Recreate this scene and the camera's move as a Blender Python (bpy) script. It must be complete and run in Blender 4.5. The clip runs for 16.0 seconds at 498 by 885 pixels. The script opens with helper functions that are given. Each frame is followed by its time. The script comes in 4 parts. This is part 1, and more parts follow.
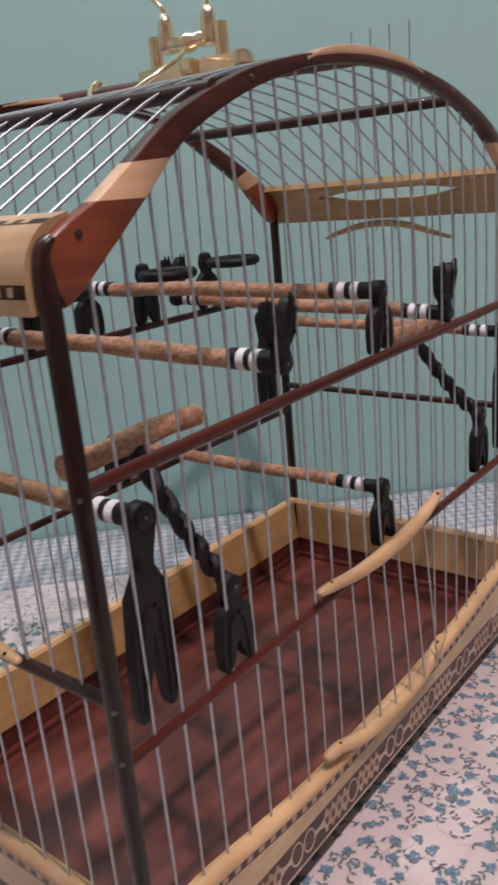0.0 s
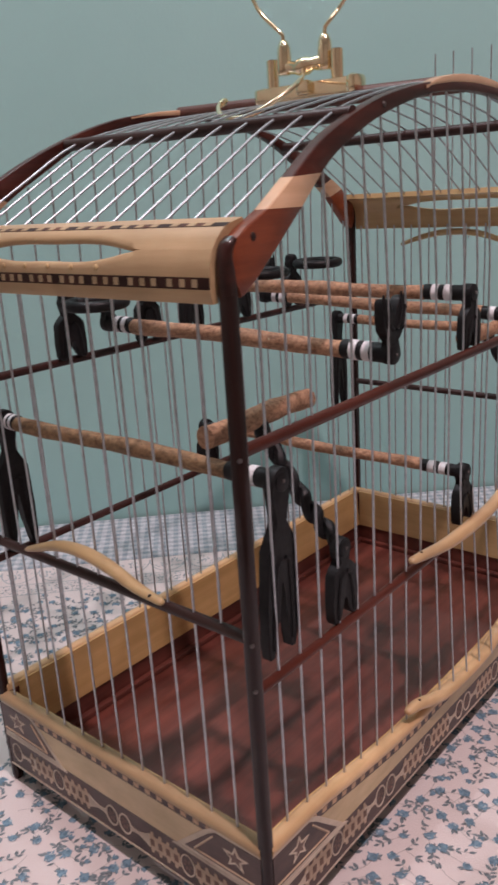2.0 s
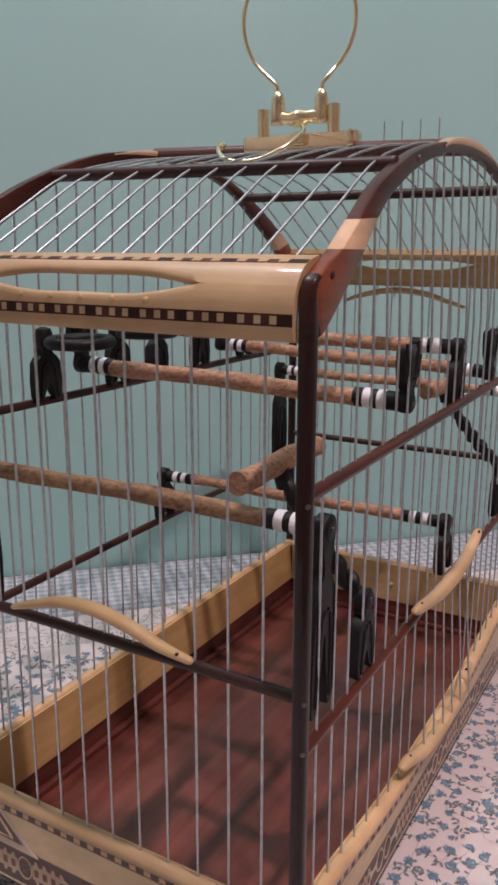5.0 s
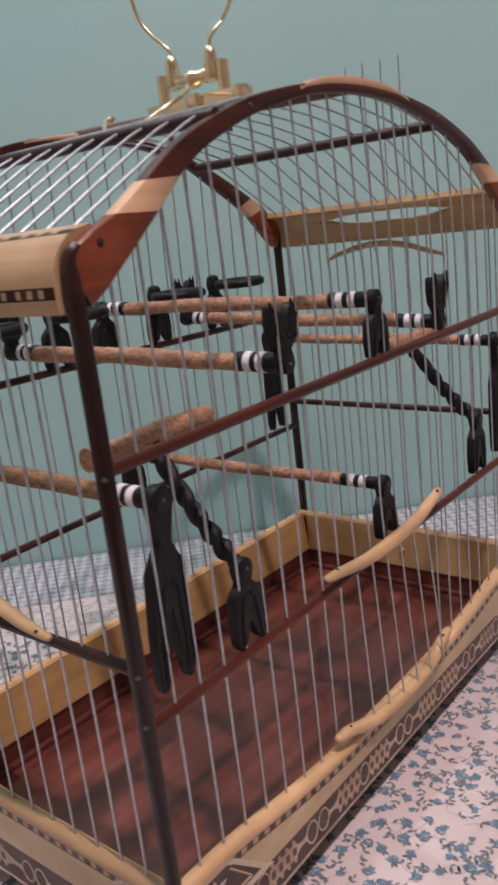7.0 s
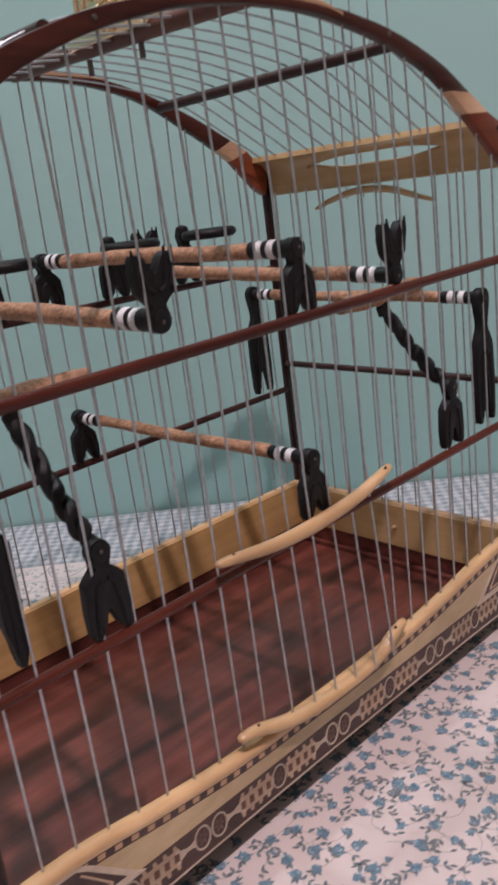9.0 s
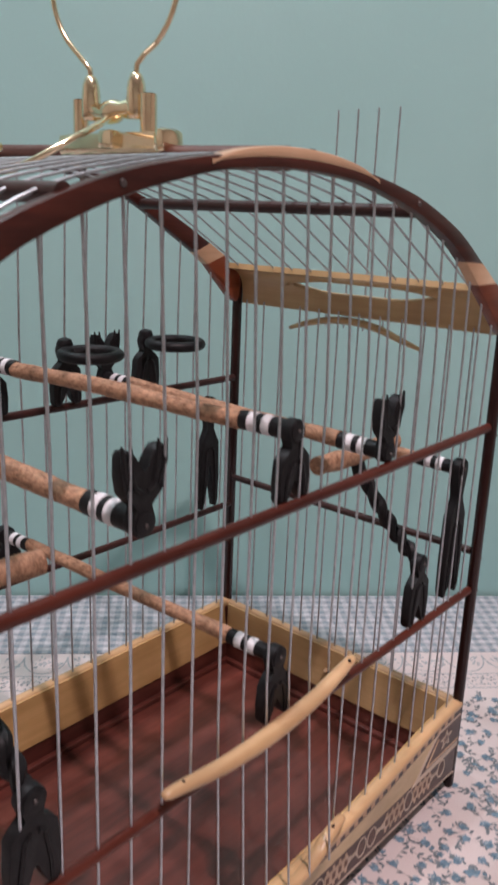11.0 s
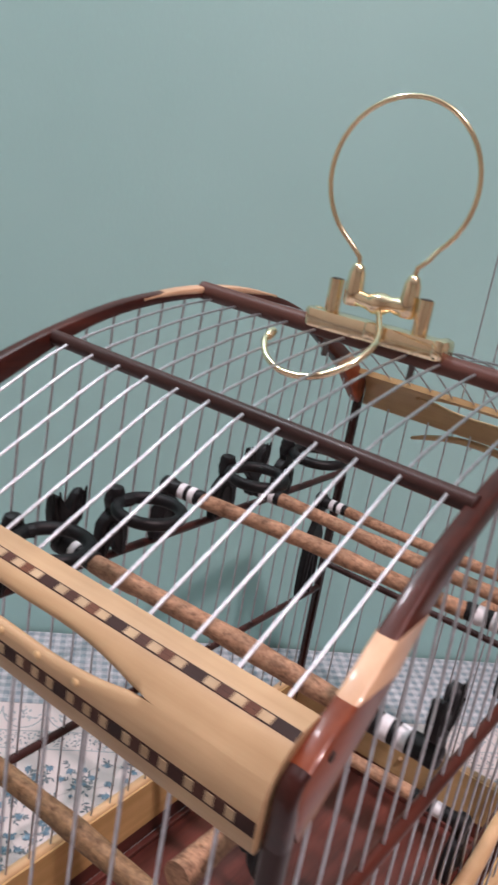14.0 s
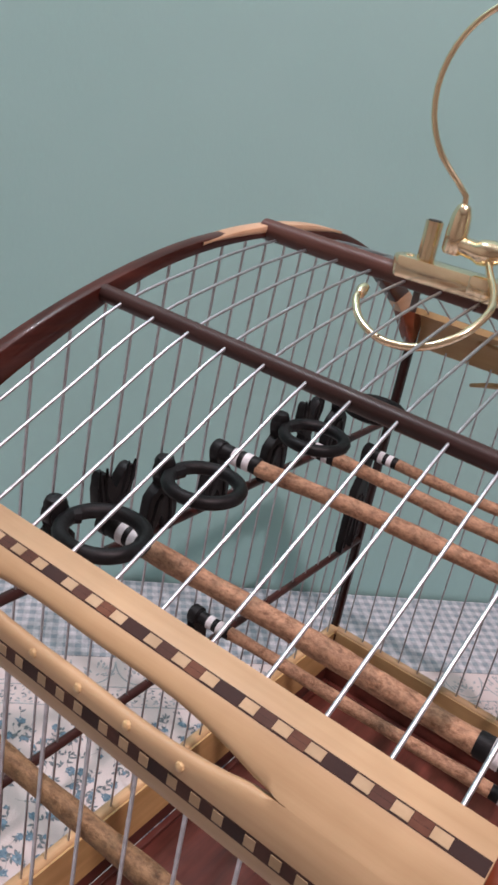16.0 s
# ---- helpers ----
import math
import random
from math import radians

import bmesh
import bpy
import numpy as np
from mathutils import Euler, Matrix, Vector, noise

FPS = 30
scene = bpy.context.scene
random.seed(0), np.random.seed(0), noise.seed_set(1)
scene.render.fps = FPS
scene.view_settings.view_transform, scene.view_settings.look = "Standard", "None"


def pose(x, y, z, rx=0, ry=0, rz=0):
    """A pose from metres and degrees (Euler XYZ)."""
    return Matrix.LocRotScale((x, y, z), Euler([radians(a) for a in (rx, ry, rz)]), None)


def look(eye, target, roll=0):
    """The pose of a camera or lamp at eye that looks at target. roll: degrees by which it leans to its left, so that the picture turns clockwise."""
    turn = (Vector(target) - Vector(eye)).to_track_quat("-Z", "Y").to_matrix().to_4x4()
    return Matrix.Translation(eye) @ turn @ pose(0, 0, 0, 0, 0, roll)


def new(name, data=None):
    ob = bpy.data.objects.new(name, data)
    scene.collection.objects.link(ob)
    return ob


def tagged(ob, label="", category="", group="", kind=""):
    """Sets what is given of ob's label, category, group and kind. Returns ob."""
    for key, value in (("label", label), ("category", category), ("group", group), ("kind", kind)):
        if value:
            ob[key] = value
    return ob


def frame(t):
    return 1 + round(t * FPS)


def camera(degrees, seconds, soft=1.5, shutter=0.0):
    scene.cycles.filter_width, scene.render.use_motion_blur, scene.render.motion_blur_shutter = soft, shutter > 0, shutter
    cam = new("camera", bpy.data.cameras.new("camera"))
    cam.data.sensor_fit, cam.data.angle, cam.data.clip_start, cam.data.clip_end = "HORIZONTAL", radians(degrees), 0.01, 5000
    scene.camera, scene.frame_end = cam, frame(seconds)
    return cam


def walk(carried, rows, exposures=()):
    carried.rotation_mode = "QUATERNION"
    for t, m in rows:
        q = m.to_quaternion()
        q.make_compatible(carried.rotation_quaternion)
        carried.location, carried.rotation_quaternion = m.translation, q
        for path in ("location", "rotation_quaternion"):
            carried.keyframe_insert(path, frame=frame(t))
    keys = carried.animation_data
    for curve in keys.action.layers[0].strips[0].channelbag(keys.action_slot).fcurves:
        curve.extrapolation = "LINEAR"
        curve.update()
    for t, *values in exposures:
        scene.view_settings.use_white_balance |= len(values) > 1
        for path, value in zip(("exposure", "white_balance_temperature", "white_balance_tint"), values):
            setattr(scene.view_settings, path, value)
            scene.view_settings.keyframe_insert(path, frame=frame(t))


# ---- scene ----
cam = camera(34.20, 16.0, soft=2.8, shutter=0.5)

PATH = [
    (0, (0.1979, -0.1524, 0.3416), (-1.0144, 1.3189, -0.2633), -5.15),
    (0.5, (0.1901, -0.1680, 0.3340), (-1.0524, 1.2787, -0.2686), -4.80),
    (1, (0.1931, -0.1749, 0.3290), (-1.0801, 1.2413, -0.2820), -5.08),
    (1.5, (0.2002, -0.1904, 0.3446), (-1.0745, 1.2237, -0.2684), -5.08),
    (2, (0.1955, -0.2174, 0.3482), (-1.0620, 1.2190, -0.2479), -3.65),
    (2.5, (0.1782, -0.2437, 0.3261), (-1.0598, 1.2103, -0.2680), -2.74),
    (3, (0.1593, -0.2521, 0.3044), (-1.0408, 1.2336, -0.2893), -2.16),
    (3.5, (0.1369, -0.2620, 0.2963), (-1.0144, 1.2639, -0.2922), -0.69),
    (4, (0.1222, -0.2658, 0.3196), (-0.8797, 1.3790, -0.2199), 0.64),
    (4.2, (0.1188, -0.2665, 0.3346), (-0.8534, 1.4045, -0.1779), 0.63),
    (6.3, (0.1578, -0.2150, 0.3444), (-0.9179, 1.4169, -0.0797), -3.40),
    (6.5, (0.1804, -0.2103, 0.3412), (-0.9651, 1.3669, -0.1062), -4.69),
    (7, (0.2198, -0.1786, 0.3317), (-1.0252, 1.2991, -0.1846), -6.69),
    (7.5, (0.2380, -0.1545, 0.3205), (-1.0544, 1.2625, -0.2467), -7.84),
    (8, (0.2538, -0.1276, 0.3022), (-1.1274, 1.1936, -0.2865), -9.27),
    (8.5, (0.2524, -0.1039, 0.3019), (-1.1686, 1.1736, -0.2886), -8.76),
    (9, (0.2630, -0.0794, 0.3122), (-1.1575, 1.2031, -0.2686), -7.44),
    (9.5, (0.2736, -0.0674, 0.3258), (-1.1430, 1.2331, -0.2237), -5.87),
    (9.7, (0.2730, -0.0561, 0.3265), (-1.1339, 1.2559, -0.2207), -5.52),
    (11.8, (0.1556, -0.0546, 0.4057), (-1.0277, 1.4649, -0.1335), 5.84),
    (12, (0.1562, -0.0643, 0.4103), (-1.0288, 1.4523, -0.1337), 5.98),
    (12.5, (0.1444, -0.0878, 0.4150), (-1.0038, 1.4596, -0.1206), 7.46),
    (13, (0.1242, -0.1081, 0.4190), (-0.9981, 1.4585, -0.1159), 8.86),
    (13.5, (0.0928, -0.1242, 0.4287), (-1.0165, 1.4456, -0.1238), 9.22),
    (14, (0.0644, -0.1359, 0.4586), (-1.0081, 1.4334, -0.1635), 9.85),
    (14.5, (0.0321, -0.1478, 0.4699), (-1.0168, 1.4140, -0.2088), 9.95),
    (15, (0.0153, -0.1409, 0.4722), (-1.0249, 1.4098, -0.2442), 10.11),
    (15.5, (0.0069, -0.1170, 0.4654), (-0.9979, 1.4258, -0.3157), 10.53),
    (16, (0.0022, -0.1116, 0.4599), (-0.9798, 1.4241, -0.3630), 10.85),
]
walk(cam, [(t, look(eye, target, roll)) for t, eye, target, roll in PATH],
     exposures=[(0, -0.29, 6520, 10), (1.5, -0.29, 6560, 11), (2.5, -0.32, 6680, 13), (4, -0.32, 6680, 13), (6.5, -0.27, 6680, 14), (7.5, -0.27, 6600, 12), (9.5, -0.24, 6500, 10), (12, -0.07, 6500, 10), (14, -0.07, 6520, 11), (14.5, -0.08, 6600, 13), (15, -0.09, 6680, 15), (16, -0.15, 6620, 13)])


# ---- world, lamps ----
U, V = Vector((1, 1, 0)).normalized(), Vector((-1, 1, 0)).normalized()  # along and towards the wall
WALL = 0.576  # the wall's distance, along V
FLOOR_Z, CEIL_Z = -0.76, 1.92


def uvz(u, v, z):
    return U * u + V * v + Vector((0, 0, z))


world = bpy.data.worlds.new("room_air")
scene.world = world
world.use_nodes = True
world.node_tree.nodes["Background"].inputs[0].default_value = (0.55, 0.62, 0.68, 1)
world.node_tree.nodes["Background"].inputs[1].default_value = 0.05


def bulb_light(name, place, radius, watts, colour):
    data = bpy.data.lights.new(name, "POINT")
    data.shadow_soft_size, data.energy, data.color = radius, watts, colour
    new(name, data).location = place


WALL_LAMP = uvz(-0.34, 0.44, 1.40)
CEILING_LAMP = Vector((0.535, -0.090, CEIL_Z - 0.15))
bulb_light("ceiling_bulb_light", CEILING_LAMP, 0.030, 5.4, (0.93, 0.715, 0.755))
bulb_light("wall_bulb_light", WALL_LAMP, 0.030, 20.5, (0.93, 0.900, 0.985))
# disc lamp added under the bulb to strengthen its downward light; no fitting of its own
added_disc = bpy.data.lights.new("ceiling_added_disc", "AREA")
added_disc.shape, added_disc.size, added_disc.energy, added_disc.color = "DISK", 0.058, 24.5, (0.93, 0.715, 0.750)
new("ceiling_added_disc", added_disc).matrix_world = look(CEILING_LAMP + Vector((0, 0, -0.034)), CEILING_LAMP + Vector((0, 0, -1)))


# ---- materials ----
def material(name, rough=0.5, metal=0.0, coat=0.0, spec=0.5):
    mat = bpy.data.materials.new(name)
    mat.use_nodes = True
    nodes, links = mat.node_tree.nodes, mat.node_tree.links
    shader = nodes["Principled BSDF"]
    shader.inputs["Roughness"].default_value = rough
    shader.inputs["Metallic"].default_value = metal
    shader.inputs["Coat Weight"].default_value = coat
    shader.inputs["Coat Roughness"].default_value = 0.05
    shader.inputs["Specular IOR Level"].default_value = spec
    return mat, nodes, links, shader


def ramp_between(nodes, links, factor, low, high, p0=0.3, p1=0.7):
    ramp = nodes.new("ShaderNodeValToRGB")
    ramp.color_ramp.elements[0].position, ramp.color_ramp.elements[1].position = p0, p1
    ramp.color_ramp.elements[0].color = (*low, 1)
    ramp.color_ramp.elements[1].color = (*high, 1)
    links.new(factor, ramp.inputs[0])
    return ramp.outputs[0]


def noise_at(nodes, links, scale, stretch=(1, 1, 1), detail=4.0, rough=0.55):
    where = nodes.new("ShaderNodeTexCoord")
    fit_to = nodes.new("ShaderNodeMapping")
    fit_to.inputs["Scale"].default_value = stretch
    tex = nodes.new("ShaderNodeTexNoise")
    tex.inputs["Scale"].default_value, tex.inputs["Detail"].default_value = scale, detail
    tex.inputs["Roughness"].default_value = rough
    links.new(where.outputs["Object"], fit_to.inputs[0])
    links.new(fit_to.outputs[0], tex.inputs["Vector"])
    return tex.outputs["Fac"]


def bump(nodes, links, shader, height, strength, distance=0.001):
    node = nodes.new("ShaderNodeBump")
    node.inputs["Strength"].default_value, node.inputs["Distance"].default_value = strength, distance
    links.new(height, node.inputs["Height"])
    links.new(node.outputs[0], shader.inputs["Normal"])


def mixed(nodes, links, factor, a, b, blend="MIX"):
    node = nodes.new("ShaderNodeMix")
    node.data_type, node.blend_type = "RGBA", blend
    for socket, value in ((node.inputs["Factor"], factor), (node.inputs["A"], a), (node.inputs["B"], b)):
        if isinstance(value, (int, float)):
            socket.default_value = value
        elif isinstance(value, tuple):
            socket.default_value = (*value, 1)
        else:
            links.new(value, socket)
    return node.outputs["Result"]


def wood(name, low, high, stretch, rough=0.35, coat=0.3, relief=0.15, vary=0.12, scale=120, spec=0.5):
    """Planed wood: fibres along the axis with the small stretch, a slow drift of tone, a little relief."""
    mat, nodes, links, shader = material(name, rough, 0, coat, spec)
    fibre = noise_at(nodes, links, scale, stretch, 6.0, 0.65)
    drift = noise_at(nodes, links, 18, (1, 1, 1), 3.0)
    colour = ramp_between(nodes, links, fibre, low, high, 0.32, 0.68)
    tone = ramp_between(nodes, links, drift, (1 - vary * 2, 1 - vary * 2.2, 1 - vary * 2.4), (1 + vary, 1 + vary, 1 + vary), 0.3, 0.7)
    colour = mixed(nodes, links, 1.0, colour, tone, "MULTIPLY")
    each = nodes.new("ShaderNodeObjectInfo")
    shade = ramp_between(nodes, links, each.outputs["Random"], (0.86, 0.86, 0.86), (1.1, 1.1, 1.1), 0, 1)
    links.new(mixed(nodes, links, 1.0, colour, shade, "MULTIPLY"), shader.inputs["Base Color"])
    gloss = nodes.new("ShaderNodeMapRange")
    gloss.inputs["To Min"].default_value, gloss.inputs["To Max"].default_value = rough * 0.8, rough * 1.35
    links.new(drift, gloss.inputs["Value"])
    links.new(gloss.outputs[0], shader.inputs["Roughness"])
    bump(nodes, links, shader, fibre, relief, 0.0004)
    return mat


ALONG_X, ALONG_Y, ALONG_Z = (0.06, 1, 1), (1, 0.06, 1), (1, 1, 0.06)
M = {}
M["post"] = wood("dark_lacquered_wood", (0.009, 0.0034, 0.0032), (0.030, 0.0088, 0.0072), ALONG_Z, 0.36, 0.55, spec=0.10)
M["head"] = wood("dark_red_gloss_wood", (0.016, 0.0048, 0.0042), (0.052, 0.0125, 0.0095), ALONG_Y, 0.30, 0.6, spec=0.15)
M["arch_dark"] = wood("dark_red_lacquered_wood", (0.030, 0.0075, 0.006), (0.092, 0.023, 0.015), ALONG_Y, 0.34, 0.35, spec=0.12)
M["arch_red"] = wood("red_lacquered_wood", (0.14, 0.031, 0.014), (0.265, 0.068, 0.029), ALONG_Y, 0.30, 0.35, spec=0.2)
M["pale_y"] = wood("pale_wood_y", (0.56, 0.35, 0.17), (0.74, 0.50, 0.28), ALONG_Y, 0.32, 0.4)
M["pale_x"] = wood("pale_wood_x", (0.425, 0.282, 0.150), (0.535, 0.375, 0.217), ALONG_X, 0.42, 0.15, spec=0.35)
M["golden_x"] = wood("golden_wood_x", (0.51, 0.350, 0.165), (0.64, 0.458, 0.240), ALONG_X, 0.36, 0.3)
M["golden_y"] = wood("golden_wood_y", (0.56, 0.355, 0.140), (0.70, 0.470, 0.215), ALONG_Y, 0.36, 0.3)
M["peach"] = wood("peach_wood", (0.54, 0.335, 0.20), (0.68, 0.455, 0.29), ALONG_Y, 0.36, 0.2, spec=0.35)
M["field"] = wood("straw_wood", (0.54, 0.40, 0.22), (0.67, 0.51, 0.31), (0.3, 0.3, 1), 0.4, 0.25)
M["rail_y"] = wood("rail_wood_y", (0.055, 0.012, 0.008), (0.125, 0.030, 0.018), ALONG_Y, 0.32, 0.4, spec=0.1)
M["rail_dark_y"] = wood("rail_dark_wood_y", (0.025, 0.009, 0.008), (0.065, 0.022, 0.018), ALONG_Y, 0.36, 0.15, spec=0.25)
# ridge wood lightened in colour to carry the ceiling's sheen on its top
M["ridge"] = wood("sheen_ridge_wood", (0.075, 0.030, 0.024), (0.150, 0.066, 0.050), ALONG_X, 0.42, 0.08, spec=0.3)
M["rail_x"] = wood("rail_dark_wood_x", (0.024, 0.011, 0.010), (0.062, 0.026, 0.022), ALONG_X, 0.42, 0.1, spec=0.3)
M["tray"] = wood("tray_red_wood", (0.070, 0.018, 0.014), (0.185, 0.051, 0.037), (1, 0.09, 1), 0.40, 0.35, 0.3, 0.2, 70)
M["ebony"] = wood("marquetry_dark", (0.045, 0.020, 0.016), (0.100, 0.052, 0.042), (0.4, 0.4, 1), 0.38, 0.2)
M["eave_cream"] = wood("eave_cream", (0.40, 0.29, 0.17), (0.56, 0.42, 0.27), (0.5, 0.5, 1), 0.5, 0.0, spec=0.2)
M["eave_dark"] = wood("eave_dark", (0.022, 0.008, 0.006), (0.050, 0.018, 0.013), (0.4, 0.4, 1), 0.5, 0.0, spec=0.2)
M["eave_maroon"] = wood("eave_maroon", (0.050, 0.018, 0.011), (0.100, 0.040, 0.026), (0.5, 0.5, 1), 0.5, 0.0, spec=0.2)
M["eave_brown"] = wood("eave_red_brown", (0.085, 0.030, 0.016), (0.175, 0.068, 0.036), (0.5, 0.5, 1), 0.5, 0.0, spec=0.2)
M["cream"] = wood("marquetry_cream", (0.54, 0.44, 0.34), (0.70, 0.59, 0.47), (0.5, 0.5, 1), 0.4, 0.2)
M["tan"] = wood("marquetry_tan", (0.44, 0.31, 0.21), (0.60, 0.45, 0.32), (0.5, 0.5, 1), 0.4, 0.2)
M["brown"] = wood("marquetry_brown", (0.100, 0.042, 0.022), (0.185, 0.085, 0.048), (0.5, 0.5, 1), 0.4, 0.2)
M["net"] = wood("marquetry_net", (0.12, 0.065, 0.05), (0.21, 0.12, 0.09), (0.5, 0.5, 1), 0.4, 0.2)


def plain(name, colour, rough, metal=0.0, coat=0.0, spread=0.15, scale=250, relief=0.0, spec=0.5):
    mat, nodes, links, shader = material(name, rough, metal, coat, spec)
    grain = noise_at(nodes, links, scale, (1, 1, 1), 4.0)
    low, high = tuple(c * (1 - spread) for c in colour), tuple(min(1, c * (1 + spread)) for c in colour)
    links.new(ramp_between(nodes, links, grain, low, high), shader.inputs["Base Color"])
    worn = noise_at(nodes, links, 45, (1, 1, 1), 3.0)
    gloss = nodes.new("ShaderNodeMapRange")
    gloss.inputs["To Min"].default_value, gloss.inputs["To Max"].default_value = rough * 0.75, min(1, rough * 1.3)
    links.new(worn, gloss.inputs["Value"])
    links.new(gloss.outputs[0], shader.inputs["Roughness"])
    if relief:
        bump(nodes, links, shader, grain, relief, 0.0005)
    return mat


M["wire"] = plain("galvanised_wire", (0.51, 0.535, 0.565), 0.41, 1.0)
M["black"] = plain("black_moulded_plastic", (0.007, 0.007, 0.008), 0.5, 0, 0, 0.4, 400, 0.25, spec=0.28)
M["white"] = plain("white_tape", (0.74, 0.74, 0.76), 0.5)
M["brass"] = plain("polished_brass", (1.0, 0.79, 0.54), 0.16, 1.0, 0, 0.10, 120)
M["screw"] = plain("steel_screw", (0.16, 0.14, 0.135), 0.45, 1.0)
M["hole"] = plain("drilled_hole_dark", (0.02, 0.008, 0.006), 0.8)
M["dark_bore"] = plain("tube_bore_dark", (0.03, 0.03, 0.025), 0.6)
M["lamp_body"] = plain("white_enamel", (0.8, 0.8, 0.78), 0.35)
M["floor"] = plain("floor_tile", (0.42, 0.38, 0.34), 0.35, 0, 0, 0.12, 6)
M["table_wood"] = wood("table_wood", (0.16, 0.08, 0.04), (0.28, 0.15, 0.08), ALONG_X, 0.45, 0.1)


def perch_material(name, low, high):
    """Peeled bark: long pale fibres with dark chips and flecks."""
    mat, nodes, links, shader = material(name, 0.68)
    mottle = noise_at(nodes, links, 520, (0.55, 1, 1), 6.0, 0.75)
    chips = noise_at(nodes, links, 210, (0.7, 1, 1), 5.0, 0.8)
    streak = noise_at(nodes, links, 70, (0.5, 1, 1), 4.0)
    colour = ramp_between(nodes, links, mottle, low, high, 0.30, 0.60)
    fleck = ramp_between(nodes, links, chips, (0.60, 0.52, 0.45), (1.04, 1.03, 1.02), 0.36, 0.47)
    tone = ramp_between(nodes, links, streak, (0.74, 0.72, 0.68), (1.14, 1.10, 1.06), 0.3, 0.7)
    colour = mixed(nodes, links, 1.0, colour, fleck, "MULTIPLY")
    links.new(mixed(nodes, links, 1.0, colour, tone, "MULTIPLY"), shader.inputs["Base Color"])
    bump(nodes, links, shader, chips, 0.7, 0.001)
    return mat


M["perch"] = perch_material("peeled_branch_wood", (0.15, 0.075, 0.045), (0.51, 0.310, 0.195))
M["perch_olive"] = perch_material("weathered_branch_wood", (0.10, 0.055, 0.028), (0.34, 0.215, 0.115))


def wall_material():
    mat, nodes, links, shader = material("teal_wall_paint", 0.55)
    cloud = noise_at(nodes, links, 3.0, (1, 1, 1), 4.0)
    roller = noise_at(nodes, links, 300, (1, 1, 0.6), 4.0)
    colour = ramp_between(nodes, links, cloud, (0.322, 0.566, 0.548), (0.358, 0.607, 0.588), 0.3, 0.7)
    links.new(colour, shader.inputs["Base Color"])
    bump(nodes, links, shader, roller, 0.12, 0.001)
    return mat


M["wall"] = wall_material()
# cream of the unseen walls, picked for warm bounce and reflections
M["bounce_wall"] = plain("cream_bounce_paint", (0.62, 0.55, 0.49), 0.7, 0, 0, 0.03, 8)
M["ceiling"] = plain("white_ceiling_paint", (0.78, 0.78, 0.76), 0.8, 0, 0, 0.03, 8)


def cloth_material():
    mat, nodes, links, shader = material("white_cotton_cloth", 0.85)
    shader.inputs["Sheen Weight"].default_value = 0.15
    weave = noise_at(nodes, links, 900, (1, 1, 1), 2.0)
    soft = noise_at(nodes, links, 9, (1, 1, 1), 3.0)
    colour = ramp_between(nodes, links, soft, (0.70, 0.618, 0.600), (0.77, 0.692, 0.673), 0.3, 0.7)
    links.new(colour, shader.inputs["Base Color"])
    total = nodes.new("ShaderNodeMath")
    total.operation = "MULTIPLY_ADD"
    links.new(soft, total.inputs[0])
    total.inputs[1].default_value = 6.0
    links.new(weave, total.inputs[2])
    bump(nodes, links, shader, total.outputs[0], 0.25, 0.001)
    return mat


def gingham_material():
    """Woven check of two sets of stripes, 10.4 mm from stripe to stripe."""
    mat, nodes, links, shader = material("blue_gingham_cloth", 0.85)
    where = nodes.new("ShaderNodeTexCoord")
    turn = nodes.new("ShaderNodeMapping")
    turn.inputs["Rotation"].default_value = (0, 0, radians(-45))
    links.new(where.outputs["Object"], turn.inputs[0])
    split = nodes.new("ShaderNodeSeparateXYZ")
    links.new(turn.outputs[0], split.inputs[0])
    stripes = []
    for axis in ("X", "Y"):
        wave = nodes.new("ShaderNodeMath")
        wave.operation = "PINGPONG"
        wave.inputs[1].default_value = 0.0052
        links.new(split.outputs[axis], wave.inputs[0])
        step = nodes.new("ShaderNodeMapRange")
        step.inputs["From Min"].default_value, step.inputs["From Max"].default_value = 0.0021, 0.0031
        links.new(wave.outputs[0], step.inputs["Value"])
        stripes.append(step.outputs[0])
    both = nodes.new("ShaderNodeMath")
    both.operation = "ADD"
    links.new(stripes[0], both.inputs[0])
    links.new(stripes[1], both.inputs[1])
    half = nodes.new("ShaderNodeMath")
    half.operation = "MULTIPLY"
    half.inputs[1].default_value = 0.5
    links.new(both.outputs[0], half.inputs[0])
    colour = ramp_between(nodes, links, half.outputs[0], (0.62, 0.63, 0.65), (0.29, 0.36, 0.40), 0.0, 1.0)
    faded = ramp_between(nodes, links, noise_at(nodes, links, 150, (1, 1, 1), 4.0, 0.7), (0.72, 0.74, 0.77), (1.1, 1.1, 1.1), 0.36, 0.64)
    links.new(mixed(nodes, links, 1.0, colour, faded, "MULTIPLY"), shader.inputs["Base Color"])
    bump(nodes, links, shader, noise_at(nodes, links, 900), 0.2, 0.001)
    return mat


M["cloth"] = cloth_material()
M["gingham"] = gingham_material()
M["print_blue"] = plain("printed_blue", (0.175, 0.285, 0.365), 0.85, 0, 0, 0.35, 320)
M["print_deep"] = plain("printed_deep_blue", (0.105, 0.195, 0.275), 0.85, 0, 0, 0.3, 320)
M["print_pale"] = plain("printed_pale_blue", (0.47, 0.54, 0.58), 0.85, 0, 0, 0.15, 320)
M["print_stem"] = plain("printed_grey_stem", (0.47, 0.43, 0.42), 0.85, 0, 0, 0.2, 320)
M["print_leaf"] = plain("printed_slate_leaf", (0.185, 0.225, 0.245), 0.85, 0, 0, 0.35, 320)
M["print_band"] = plain("printed_soft_blue", (0.40, 0.435, 0.455), 0.85, 0, 0, 0.25, 320)


